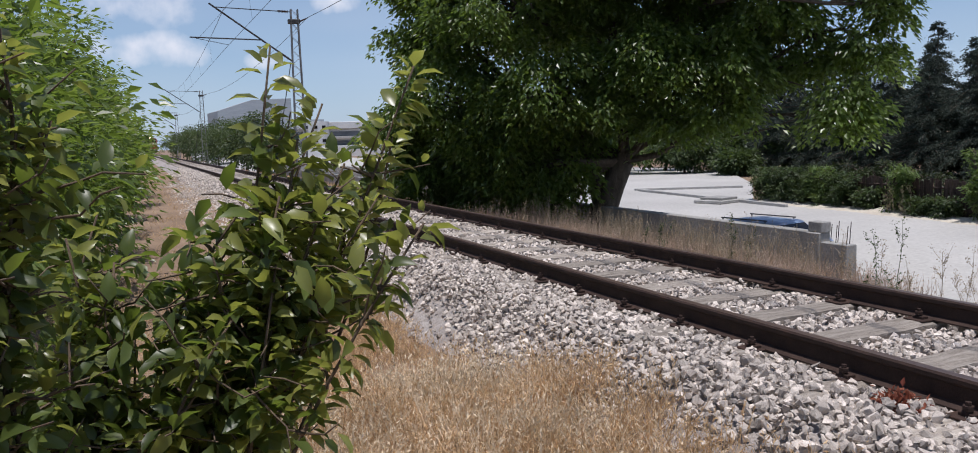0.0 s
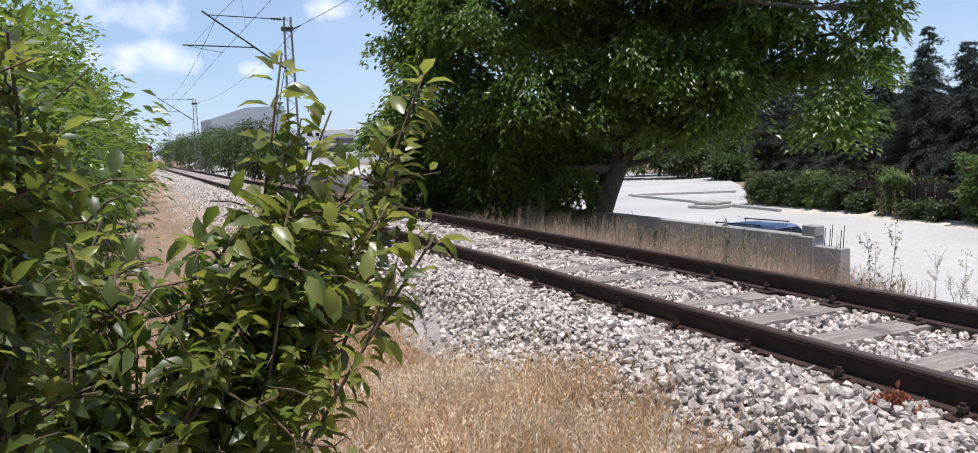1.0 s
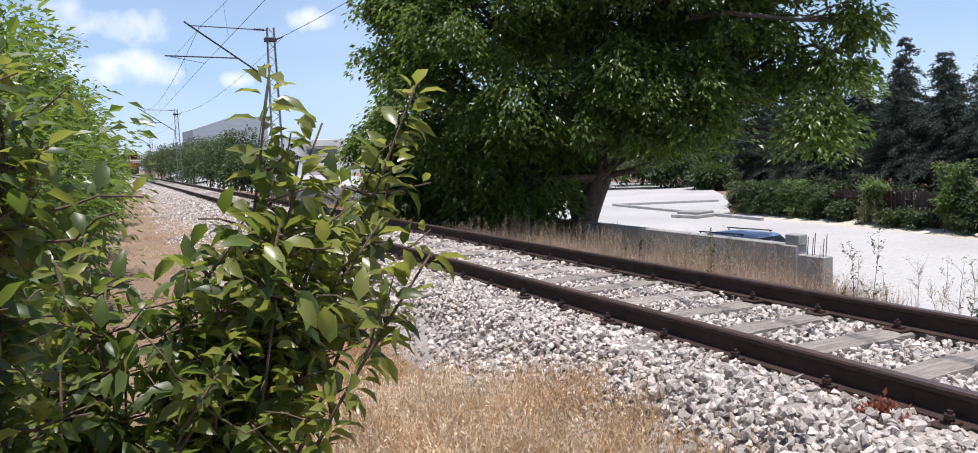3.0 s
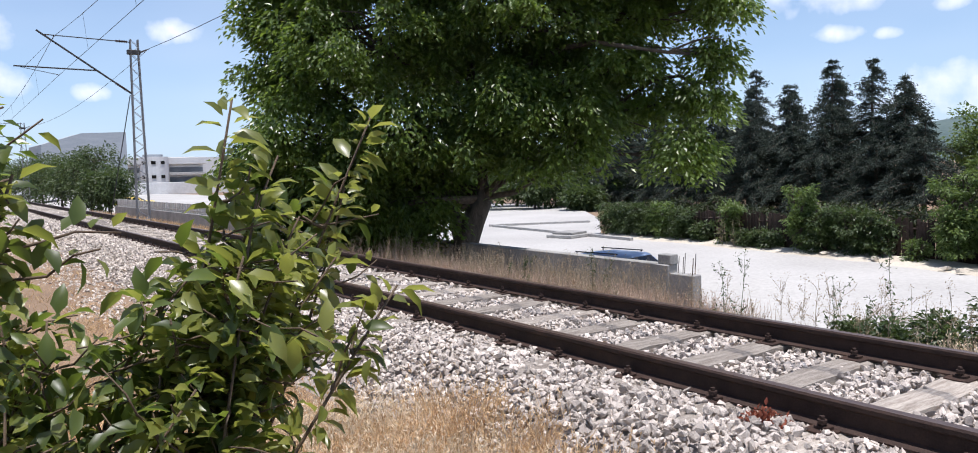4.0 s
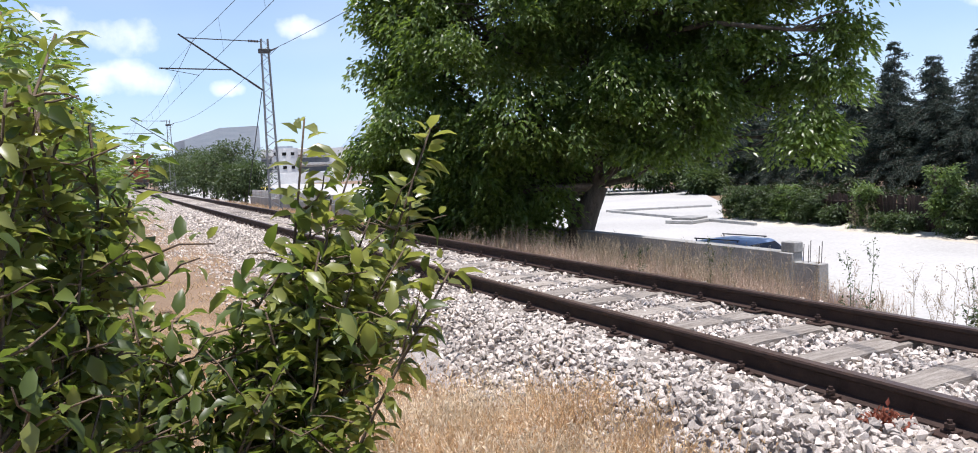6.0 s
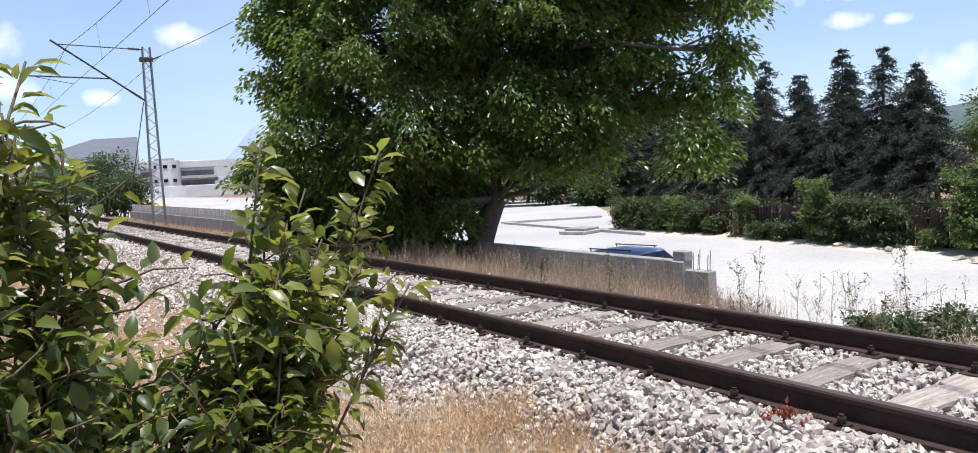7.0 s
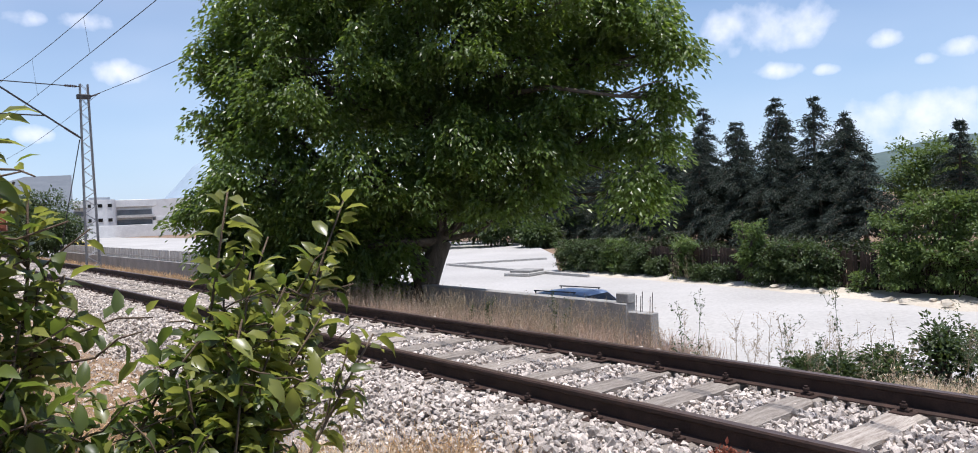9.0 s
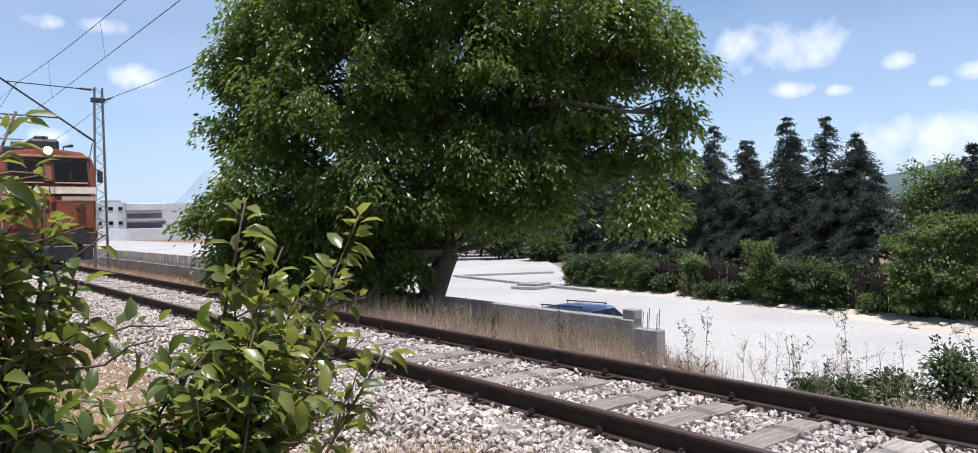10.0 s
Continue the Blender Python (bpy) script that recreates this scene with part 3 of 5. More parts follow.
def overhead_wires():
    w = thing("overhead_wires", "thin dark overhead line wires between the masts", "wires")
    spans = [(-15.4, 38.8), (38.8, 93.0), (93.0, 147.0)]

    def strung(name, x, z, sag, r):
        bm = bmesh.new()
        for a, b in spans:
            n = 14
            pts = [(x, a + (b - a) * i / n, z - sag * 4 * (i / n) * (1 - i / n)) for i in range(n + 1)]
            for p, q in zip(pts, pts[1:]):
                rod(bm, p, q, r, n=4)
        part(name, bm, M_DARKSTEEL, w)

    strung("contact_wire", GAUGE_MID, 5.70, 0.05, 0.011)
    strung("messenger_wire", GAUGE_MID - 0.1, 7.30, 0.9, 0.012)
    strung("feeder_wire", 7.75, 7.05, 0.7, 0.013)
    for a, b in spans:
        for i in range(1, 7):
            s = i / 7
            part("dropper", rod(bmesh.new(), (GAUGE_MID, a + (b - a) * s, 5.68), (GAUGE_MID - 0.1, a + (b - a) * s, 7.30 - 0.9 * 4 * s * (1 - s)), 0.005, n=3), M_DARKSTEEL, w)


overhead_wires()


# ---- woody plants ----
def limb(bm, pts, r0, r1, n=6):
    rings = []
    for i, p in enumerate(pts):
        p = Vector(p)
        d = (Vector(pts[min(i + 1, len(pts) - 1)]) - Vector(pts[max(i - 1, 0)])).normalized()
        q = d.to_track_quat("Z", "Y").to_matrix()
        r = r0 + (r1 - r0) * i / (len(pts) - 1)
        rings.append([bm.verts.new(p + q @ Vector((r * math.cos(2 * math.pi * k / n), r * math.sin(2 * math.pi * k / n), 0))) for k in range(n)])
    for a, b in zip(rings, rings[1:]):
        for k in range(n):
            bm.faces.new((a[k], a[(k + 1) % n], b[(k + 1) % n], b[k]))
    bm.faces.new(rings[-1])
    return bm


def bent(a, b, gen, wobble=0.06, n=7, rise=0.0):
    a, b = np.array(a, float), np.array(b, float)
    span = np.linalg.norm(b - a)
    off = gen.normal(0, wobble * span, (2, 3))
    out = []
    for i in range(n):
        s = i / (n - 1)
        p = a + (b - a) * s + off[0] * math.sin(math.pi * s) + off[1] * 0.4 * math.sin(2 * math.pi * s)
        p[2] += rise * span * math.sin(math.pi * s)
        out.append(p)
    return out


def leafy(at, ahead, size, gen, shape=LEAF, faces=LEAF_FACES, name="foliage", flat=0.55):
    n = len(at)
    up = directions(n, gen) * (1 - flat) + np.array([0, 0, flat * 1.6])
    return scatter(name, shape, faces, at, basis(ahead, up), size)


def shrub_branch(bush, tip, gen, bare, leaf=0.062, twigs=9, young=0.25, foot=(0, 0, 0), spread=0.36, gap=0.0185):
    """One stem with side twigs and leaves; it sways as a whole from its foot."""
    foot, tip = np.array(foot, float), np.array(tip, float)
    main = bent(foot, tip, gen, 0.045, 9, 0.03)
    wood = bmesh.new()
    limb(wood, main, 0.009, 0.0025)
    lines = [(main, max(0.30, bare + 0.06))]
    tall = np.linalg.norm(tip - foot)
    for k in range(twigs):
        s = bare + (0.92 - bare) * (k + gen.random()) / twigs
        i = min(int(s * 8), 7)
        p = main[i] + (main[i + 1] - main[i]) * (s * 8 - i)
        out = gen.normal(size=3) * (1, 1, 0.35)
        out[2] += 0.85
        out /= np.linalg.norm(out)
        line = bent(p, p + out * tall * spread * gen.uniform(0.4, 1.0) * (1.2 - s * 0.95), gen, 0.09, 6, 0.03)
        limb(wood, line, 0.006, 0.002, 5)
        lines.append((line, 0.10))
        for _ in range(2):
            q = line[gen.integers(2, 5)]
            o2 = gen.normal(size=3) * (1, 1, 0.5) + (0, 0, 0.3)
            l2 = bent(q, q + o2 / np.linalg.norm(o2) * gen.uniform(0.08, 0.2), gen, 0.08, 4)
            limb(wood, l2, 0.003, 0.0015, 4)
            lines.append((l2, 0.0))
    stem = part("branch", wood, M_TWIG, bush, smooth=True)
    at, ahead, tender = [], [], []
    for line, start in lines:
        line = np.array(line)
        seg = np.linalg.norm(np.diff(line, axis=0), axis=1)
        length = seg.sum()
        n = max(4, int(length / gap))
        for j in range(n):
            s = start + (1 - start) * (j + 0.5) / n
            pos = s * (len(line) - 1)
            i = min(int(pos), len(line) - 2)
            p = line[i] + (line[i + 1] - line[i]) * (pos - i)
            d = line[i + 1] - line[i]
            d /= np.linalg.norm(d) + 1e-9
            side = np.cross(d, directions(1, gen)[0])
            side /= np.linalg.norm(side) + 1e-9
            a = d * gen.uniform(0.1, 0.8) + side + np.array([0, 0, gen.uniform(-0.55, 0.35)])
            at.append(p + side * 0.012)
            ahead.append(a)
            tender.append(s > 0.72 and start >= 0.30 or gen.random() < young * 0.25 + young * (s > 0.8))
    at, ahead, tender = np.array(at), np.array(ahead), np.array(tender)
    size = gen.uniform(0.55, 1.15, len(at)) * leaf
    for mask, material, nm in ((~tender, M_LEAF_BUSH, "foliage"), (tender, M_LEAF_YOUNG, "young_foliage")):
        if mask.sum() > 2:
            link(nm, leafy(at[mask], ahead[mask], size[mask], gen, name=nm, flat=0.45), material, stem, smooth=True)
    return stem


SWAYING = []


def shrub(name, label, at, tips, seed, sway, leaf=0.057, twigs=11, young=0.25, spread=0.36, bare=0.16, gap=0.0185, shoots=()):
    gen = np.random.default_rng(seed)
    b = thing(name, label, "shrub", at, 0, "shrubs beside the line")
    part("stump", limb(bmesh.new(), [(0, 0, -0.06), (0.01, 0.0, 0.05), (0.0, 0.01, 0.12)], 0.04, 0.028), M_BARK, b)
    for tip in [*tips, *shoots]:
        foot = (gen.normal(0, 0.02), gen.normal(0, 0.02), 0.05)
        if tip in shoots:
            stem = shrub_branch(b, np.array(tip) - np.array(at), gen, 0.62, leaf, 4, 0.9, foot, 0.12, 0.032)
        else:
            stem = shrub_branch(b, np.array(tip) - np.array(at), gen, bare, leaf, twigs, young, foot, spread, gap)
        SWAYING.append((stem, sway, gen.uniform(0.85, 1.15)))
    return b


# the shrub in front: tips in the world
shrub("pear_shrub", "young wild pear shrub with glossy green leaves and pale shoots", (-0.16, 3.62, -0.56),
      [(0.26, 3.41, 1.18), (0.38, 3.48, 1.12), (0.42, 3.36, 1.04), (0.34, 3.37, 0.96), (0.30, 3.36, 1.04), (0.20, 3.33, 1.06), (0.18, 3.30, 0.92), (0.22, 3.34, 0.90)],
      31, 1.0, leaf=0.068, young=0.6, bare=0.68, spread=0.13, twigs=6, gap=0.029,
      shoots=[(0.21, 3.40, 1.38), (0.55, 3.44, 1.35), (0.33, 3.46, 1.26), (0.51, 3.51, 1.18), (0.46, 3.16, 1.00)])
shrub("pear_shrub", "dense lower wild pear shrub with glossy green leaves", (-0.12, 3.60, -0.56),
      [(0.12, 3.40, 1.02), (0.06, 3.34, 0.94), (0.08, 3.26, 0.82), (0.06, 3.43, 0.86), (0.02, 3.36, 0.76), (0.05, 3.28, 0.72), (-0.01, 3.38, 0.64),
       (-0.06, 3.50, 0.72), (0.02, 3.41, 0.58)], 37, 1.0, leaf=0.062, young=0.3, bare=0.46, spread=0.14, twigs=9, gap=0.021,
      shoots=[(0.20, 3.46, 0.56)])
shrub("pear_shrub", "low leafy shrub at the foot of the taller ones", (-0.30, 3.55, -0.57),
      [(-0.13, 3.47, 0.62), (-0.23, 3.58, 0.66), (-0.31, 3.69, 0.73), (-0.19, 3.75, 0.76), (-0.10, 3.66, 0.76), (-0.25, 3.45, 0.60), (-0.15, 3.59, 0.68),
       (-0.05, 3.45, 0.56), (-0.16, 3.66, 1.02), (-0.22, 3.55, 0.98), (-0.13, 3.55, 0.92), (-0.18, 3.54, 0.86), (-0.22, 3.42, 0.78)], 34, 0.8, leaf=0.062, young=0.3, bare=0.42, spread=0.16, twigs=10, gap=0.020)
# taller shrub close beside the camera's way
shrub("pear_shrub", "tall wild pear shrub with loose leafy shoots beside the footpath", (-0.52, 3.22, -0.57),
      [(-0.35, 3.16, 1.44), (-0.28, 3.16, 1.40), (-0.33, 3.12, 1.40), (-0.38, 3.07, 1.42), (-0.36, 3.12, 1.30), (-0.31, 3.17, 1.26), (-0.41, 3.08, 1.24), (-0.25, 3.17, 1.20),
       (-0.29, 3.12, 1.14), (-0.38, 3.07, 1.12), (-0.28, 3.16, 1.06), (-0.42, 3.06, 1.04), (-0.33, 3.11, 1.00), (-0.40, 3.04, 0.94), (-0.52, 3.15, 1.50), (-0.56, 3.10, 1.25)],
      32, 0.9, leaf=0.058, young=0.45, bare=0.50, spread=0.12, twigs=6, gap=0.026,
      shoots=[(-0.38, 3.20, 1.58), (-0.30, 3.20, 1.54), (-0.20, 3.20, 1.22), (-0.26, 3.17, 1.37)])
shrub("pear_shrub", "leafy wild pear shrub behind the footpath edge", (-0.95, 5.4, -0.58),
      [(-0.8, 5.3, 1.9), (-0.62, 5.2, 1.2), (-1.0, 5.2, 2.1), (-0.65, 5.4, 1.6), (-1.2, 5.3, 1.7), (-0.58, 5.2, 0.6), (-0.85, 5.0, 1.3), (-0.7, 5.1, 0.8), (-0.9, 5.5, 2.2)], 33, 0.6, twigs=13, leaf=0.058, spread=0.22)


def crown_tree(name, label, category, at, trunk_pts, trunk_r, blobs, count, leaf, material, seed, group="", limbs=True, shape=SMALL, faces=SMALL_FACES, droop=0.35, clump=0.30):
    """A tapered trunk, limbs to each mass of the crown, and leaves in ragged clumps with gaps. blobs: centre and radii, from the foot."""
    gen = np.random.default_rng(seed)
    t = thing(name, label, category, at, 0, group)
    if trunk_pts:
        part("trunk", limb(bmesh.new(), trunk_pts, trunk_r, trunk_r * 0.5, 10), M_BARK, t, smooth=True)
        fork = np.array(trunk_pts[-1])
        for c, r in blobs:
            wood = bmesh.new()
            line = bent(fork, c, gen, 0.10, 7, 0.03)
            limb(wood, line, trunk_r * 0.30, 0.02)
            for _ in range(6):
                e = np.array(c) + directions(1, gen)[0] * np.array(r) * 0.85
                limb(wood, bent(line[gen.integers(3, 7)], e, gen, 0.1, 5), 0.035, 0.008, 5)
            part("limb", wood, M_BARK, t, smooth=True)
    weight = np.array([(r[0] * r[1] * r[2]) ** (2 / 3) for _, r in blobs])
    weight /= weight.sum()
    at_l, out_l = [], []
    for (c, r), w in zip(blobs, weight):
        n = int(count * w)
        k = max(10, n // 46)
        d = directions(k, gen)
        rad = gen.uniform(0.30, 1.0, k) ** 0.45
        lumpy = np.array([0.86 + 0.80 * noise.noise(Vector(x) * 3.4 + Vector(c)) for x in d])
        cent = np.array(c) + d * np.array(r) * (rad * lumpy)[:, None]
        pick = gen.integers(0, k, n)
        off = np.clip(gen.normal(0, clump, (n, 3)), -1.5 * clump, 1.5 * clump) * (1, 1, 0.6)
        at_l.append(cent[pick] + off)
        out_l.append(d[pick] * 0.7 + off / clump * 0.5)
    p, o = np.concatenate(at_l), np.concatenate(out_l)
    o = o + directions(len(o), gen) * 0.7
    o[:, 2] -= droop
    size = gen.uniform(0.6, 1.25, len(p)) * leaf
    link("crown", leafy(p, o, size, gen, shape, faces, "crown", 0.5), material, t)
    return t


def walnut(at, lobes, sprays, per, leaf, seed):
    """A forked trunk and limbs to each lobe; the lobes carry drooping domed sprays of leaves with dark gaps between them."""
    gen = np.random.default_rng(seed)
    t = thing("walnut_tree", "large spreading walnut tree with a dark dense crown behind the wall", "tree", at)
    fork = np.array((0.40, -0.28, 2.5))
    part("trunk", limb(bmesh.new(), [(-0.12, 0.08, -0.95), (-0.06, 0.05, 0.9), (0.02, 0.0, 1.35), (0.20, -0.14, 1.95), fork], 0.38, 0.24, 12), M_BARK, t, smooth=True)
    part("limb", limb(bmesh.new(), [(0.0, 0.0, 1.3), (-0.15, 0.05, 2.0), (-0.35, 0.2, 3.0), (-0.9, 0.6, 4.6)], 0.2, 0.12, 9), M_BARK, t, smooth=True)
    part("limb", limb(bmesh.new(), [fork, (0.45, -0.3, 3.6), (0.2, -0.2, 5.0), (0.3, -0.2, 7.0)], 0.24, 0.10, 9), M_BARK, t, smooth=True)
    nodes = [fork, np.array((-0.6, 0.4, 3.8)), np.array((0.25, -0.2, 4.8)), np.array((0.3, -0.2, 6.6))]
    area = np.array([w * h for _, (w, h) in lobes])
    share = area ** 0.9 / (area ** 0.9).sum()
    P, O, N = [], [], []
    for (c, (w, h)), part_of in zip(lobes, share):
        c = np.array(c)
        rad = np.array((w, w, h))
        start = min(nodes, key=lambda q: np.linalg.norm(q - c) + 1.5 * max(0, q[2] - c[2]))
        wood = bmesh.new()
        line = bent(start, c, gen, 0.10, 7, 0.05)
        limb(wood, line, 0.085, 0.03)
        k = max(14, int(sprays * part_of))
        d = directions(k, gen)
        d[:, 2] = np.where(d[:, 2] < -0.3, d[:, 2] * 0.6, d[:, 2])
        depth = gen.uniform(0.25, 1.0, k) ** 0.5
        cent = c + d * rad * depth[:, None] * gen.uniform(0.85, 1.12, (k, 1))
        for q in cent[::6]:
            limb(wood, bent(line[gen.integers(3, 7)], q, gen, 0.1, 5, 0.04), 0.028, 0.006, 5)
        part("limb", wood, M_BARK, t, smooth=True)
        for q, dd in zip(cent, d):
            out = np.array((dd[0], dd[1], 0.15))
            out /= np.linalg.norm(out) + 1e-6
            n = int(per * gen.uniform(0.6, 1.4))
            size = gen.uniform(0.20, 0.46)
            a, r = gen.uniform(0, 2 * math.pi, n), size * np.sqrt(gen.random(n))
            flat = np.column_stack([np.cos(a) * r, np.sin(a) * r, np.zeros(n)])
            p = q + flat + out * r[:, None] * 0.4
            p[:, 2] += 0.10 - gen.uniform(0.9, 2.0) * r * r / size + gen.normal(0, 0.09, n)
            P.append(p)
            o = flat / size + out * 0.45 + gen.normal(0, 0.35, (n, 3))
            o[:, 2] -= 0.35 + 0.5 * r / size
            O.append(o)
            N.append(np.array((0, 0, 1.0)) + flat / size * 0.7 + gen.normal(0, 0.45, (n, 3)))
    P, O, N = np.concatenate(P), np.concatenate(O), np.concatenate(N)
    me = scatter("crown", SMALL, SMALL_FACES, P, basis(O, N), gen.uniform(0.6, 1.25, len(P)) * leaf)
    link("crown", me, M_LEAF_TREE, t)
    return t


# the big walnut behind the wall: centre of each lobe from the foot, half width and half height
walnut((9.78, 17.0, -1.9),
       [((-1.4, 1.2, 6.3), (2.6, 2.1)), ((0.9, -0.7, 6.7), (2.4, 2.0)), ((-1.9, 2.2, 8.2), (1.9, 1.5)), ((-0.2, 0.2, 9.1), (3.0, 1.5)), ((2.1, -2.1, 8.0), (2.3, 1.3)),
        ((-2.9, 3.1, 7.0), (1.05, 1.1)), ((-3.2, 3.0, 5.4), (0.9, 0.7)), ((-3.7, 3.2, 3.5), (0.9, 0.6)), ((-3.2, 1.6, 4.1), (1.3, 1.0)), ((-3.2, 2.7, 2.7), (1.0, 0.6)),
        ((-2.2, 1.0, 3.0), (1.5, 1.0)), ((-1.9, 0.5, 2.2), (0.9, 0.6)), ((-1.4, -0.4, 4.0), (1.5, 1.1)), ((3.5, -3.7, 7.4), (1.2, 0.8)), ((3.9, -4.3, 6.6), (0.6, 0.4)),
        ((3.3, -2.5, 6.6), (1.0, 0.8)), ((2.4, -2.8, 5.4), (1.0, 0.6)), ((3.5, -4.2, 4.7), (0.5, 0.5)), ((3.0, -4.1, 3.5), (0.6, 0.6)), ((1.4, -2.6, 4.6), (0.9, 0.6)),
        ((1.2, -2.7, 3.7), (0.6, 0.4)), ((0.2, -1.6, 4.5), (1.2, 0.9)), ((0.0, -1.0, 3.9), (0.8, 0.4)), ((3.1, -3.2, 4.5), (0.6, 0.5)), ((-0.2, 0.9, 2.9), (0.9, 0.5)), ((2.2, -2.4, 4.4), (0.9, 0.5)), ((1.6, -1.2, 5.2), (1.4, 0.9)), ((-3.3, 2.5, 2.1), (1.0, 0.5)), ((-1.1, 0.1, 2.3), (0.9, 0.5)), ((-2.2, 1.4, 1.9), (1.1, 0.5)), ((0.7, -1.7, 3.4), (0.9, 0.4)), ((-0.7, 0.9, 3.4), (1.2, 0.6)), ((3.8, -4.3, 5.5), (0.45, 0.5))],
       2700, 92, 0.14, 41)

# thicket in the deep shade at the foot of the walnut
for i, (x, y, r) in enumerate(((8.9, 19.4, 0.8), (8.7, 18.3, 0.7), (8.8, 21.5, 1.0), (8.9, 17.5, 0.45))):
    crown_tree("undergrowth", "dark leafy undergrowth at the wall in the shade of a tree", "undergrowth", (x, y, -1.15), [(0, 0, 0), (0, 0, 0.2), (0.02, 0, 0.4)], 0.03,
               [((0, 0, 0.8), (r, r, 0.75)), ((0.1, 0.2, 1.2), (r * 0.7, r * 0.7, 0.6))], 2600, 0.09, M_LEAF_TREE, 50 + i, "undergrowth under the walnut")


def cedar(at, tall, wide, seed, label="tall dark conifer with drooping tiers of needles"):
    gen = np.random.default_rng(seed)
    t = thing("cedar_tree", label, "conifer", at, 0, "row of conifers")
    part("trunk", limb(bmesh.new(), [(0, 0, -0.2), (0, 0, tall * 0.5), (0.05, 0, tall * 0.97)], 0.2, 0.02, 7), M_BARK, t)
    wood, P, D = bmesh.new(), [], []
    z = 0.9
    while z < tall * 0.985:
        s = z / tall
        reach = 1.35 * wide * (1 - s) ** 0.9 * (0.45 + 0.75 * gen.random()) + 0.10
        for _ in range(gen.integers(3, 6)):
            a = gen.uniform(0, 2 * math.pi)
            out = np.array([math.cos(a), math.sin(a), 0.0])
            rise = gen.uniform(-0.05, 0.35)
            n = max(3, int(reach / 0.17))
            line = [np.array([0, 0, z]) + out * reach * k / n + np.array([0, 0, reach * (rise * k / n - 0.45 * (k / n) ** 2)]) for k in range(n + 1)]
            limb(wood, line, 0.02 + 0.015 * reach, 0.006, 4)
            for k in range(1, n + 1):
                m = 20
                p = line[k] + gen.normal(0, min(0.15, 0.05 + 0.1 * reach), (m, 3)) * (1, 1, 0.45)
                dd = out * 0.8 + gen.normal(0, 0.55, (m, 3))
                dd[:, 2] -= 0.35
                P.append(p)
                D.append(dd)
        z += gen.uniform(0.16, 0.34)
    tagged(part("branchwork", wood, M_BARK, t), kind="stuff")
    P, D = np.concatenate(P), np.concatenate(D)
    link("needles", leafy(P, D, gen.uniform(0.12, 0.27, len(P)), gen, [(0, 0, 0), (0.5, 0.12, 0.03), (1, 0, -0.1), (0.5, -0.13, 0.03)], SMALL_FACES, "needles", 0.3), M_NEEDLE, t)
    return t


for i, (x, y, tall, wide) in enumerate(((46, 29.4, 9.7, 2.7), (46.3, 27.0, 9.4, 2.6), (46, 24.9, 8.2, 3.0), (46, 32.4, 8.6, 2.7), (46.6, 35.4, 9.9, 2.6), (46, 38.2, 9.0, 2.8),
                                        (46.5, 41.5, 9.6, 2.8), (47, 45.0, 9.2, 2.8), (44.5, 23.0, 5.6, 2.6), (44, 34.0, 6.5, 2.4), (50, 20.0, 7.4, 1.9), (52, 18.4, 7.6, 2.0), (56, 17.0, 8.6, 2.2), (49, 49.5, 9.4, 2.9), (44.5, 29.0, 6.0, 2.4), (45, 26.0, 5.4, 2.6), (44.6, 31.2, 5.8, 2.5), (44.8, 36.8, 6.4, 2.6), (44.8, 39.8, 6.8, 2.6), (45.5, 43.3, 7.0, 2.7), (49, 26.2, 7.8, 2.8), (49.5, 31.0, 8.6, 2.8), (49.5, 34.4, 8.2, 2.8), (49, 37.6, 8.8, 2.8), (47.5, 52.5, 8.6, 3.0), (46.5, 48.0, 7.4, 3.0), (50, 55.0, 9.0, 3.0), (52, 59.5, 9.4, 3.0), (44.5, 46.6, 5.4, 2.6))):
    cedar((x, y, -1.9), tall, wide, 70 + i)


# ---- hedge, dark wooden fence and self-sown bushes beyond the yard ----
def along(y):
    return float(np.interp(y, [4, 8, 10.5, 14, 17.5, 22.5, 29], [23.2, 23.4, 23.6, 24.1, 24.4, 25.2, 25.6]))


def build_far_fence():
    gen = np.random.default_rng(8)
    f = thing("wooden_fence", "old dark brown board fence overgrown by bushes", "fence", (0, 0, -1.9))
    bm = cube((-0.014, -0.062, 0), (0.014, 0.062, 1.32), 0.006)
    me = bpy.data.meshes.new("board")
    bm.to_mesh(me)
    bm.free()
    me.materials.append(M_FENCEWOOD)
    y = 8.0
    while y < 28.6:
        o = new("board", me)
        o.parent = f
        o.matrix_basis = pose(along(y) + 0.35, y, gen.uniform(-0.12, 0.03), gen.normal(0, 1.5), gen.normal(0, 1.5), -8)
        y += gen.uniform(0.126, 0.146)
    bm = bmesh.new()
    for z in (0.35, 1.0):
        for y in np.arange(8, 27.5, 1.5):
            rod(bm, (along(y) + 0.39, y, z), (along(y + 1.5) + 0.39, y + 1.5, z), 0.035, n=4)
    part("fence_rail", bm, M_FENCEWOOD, f)


build_far_fence()

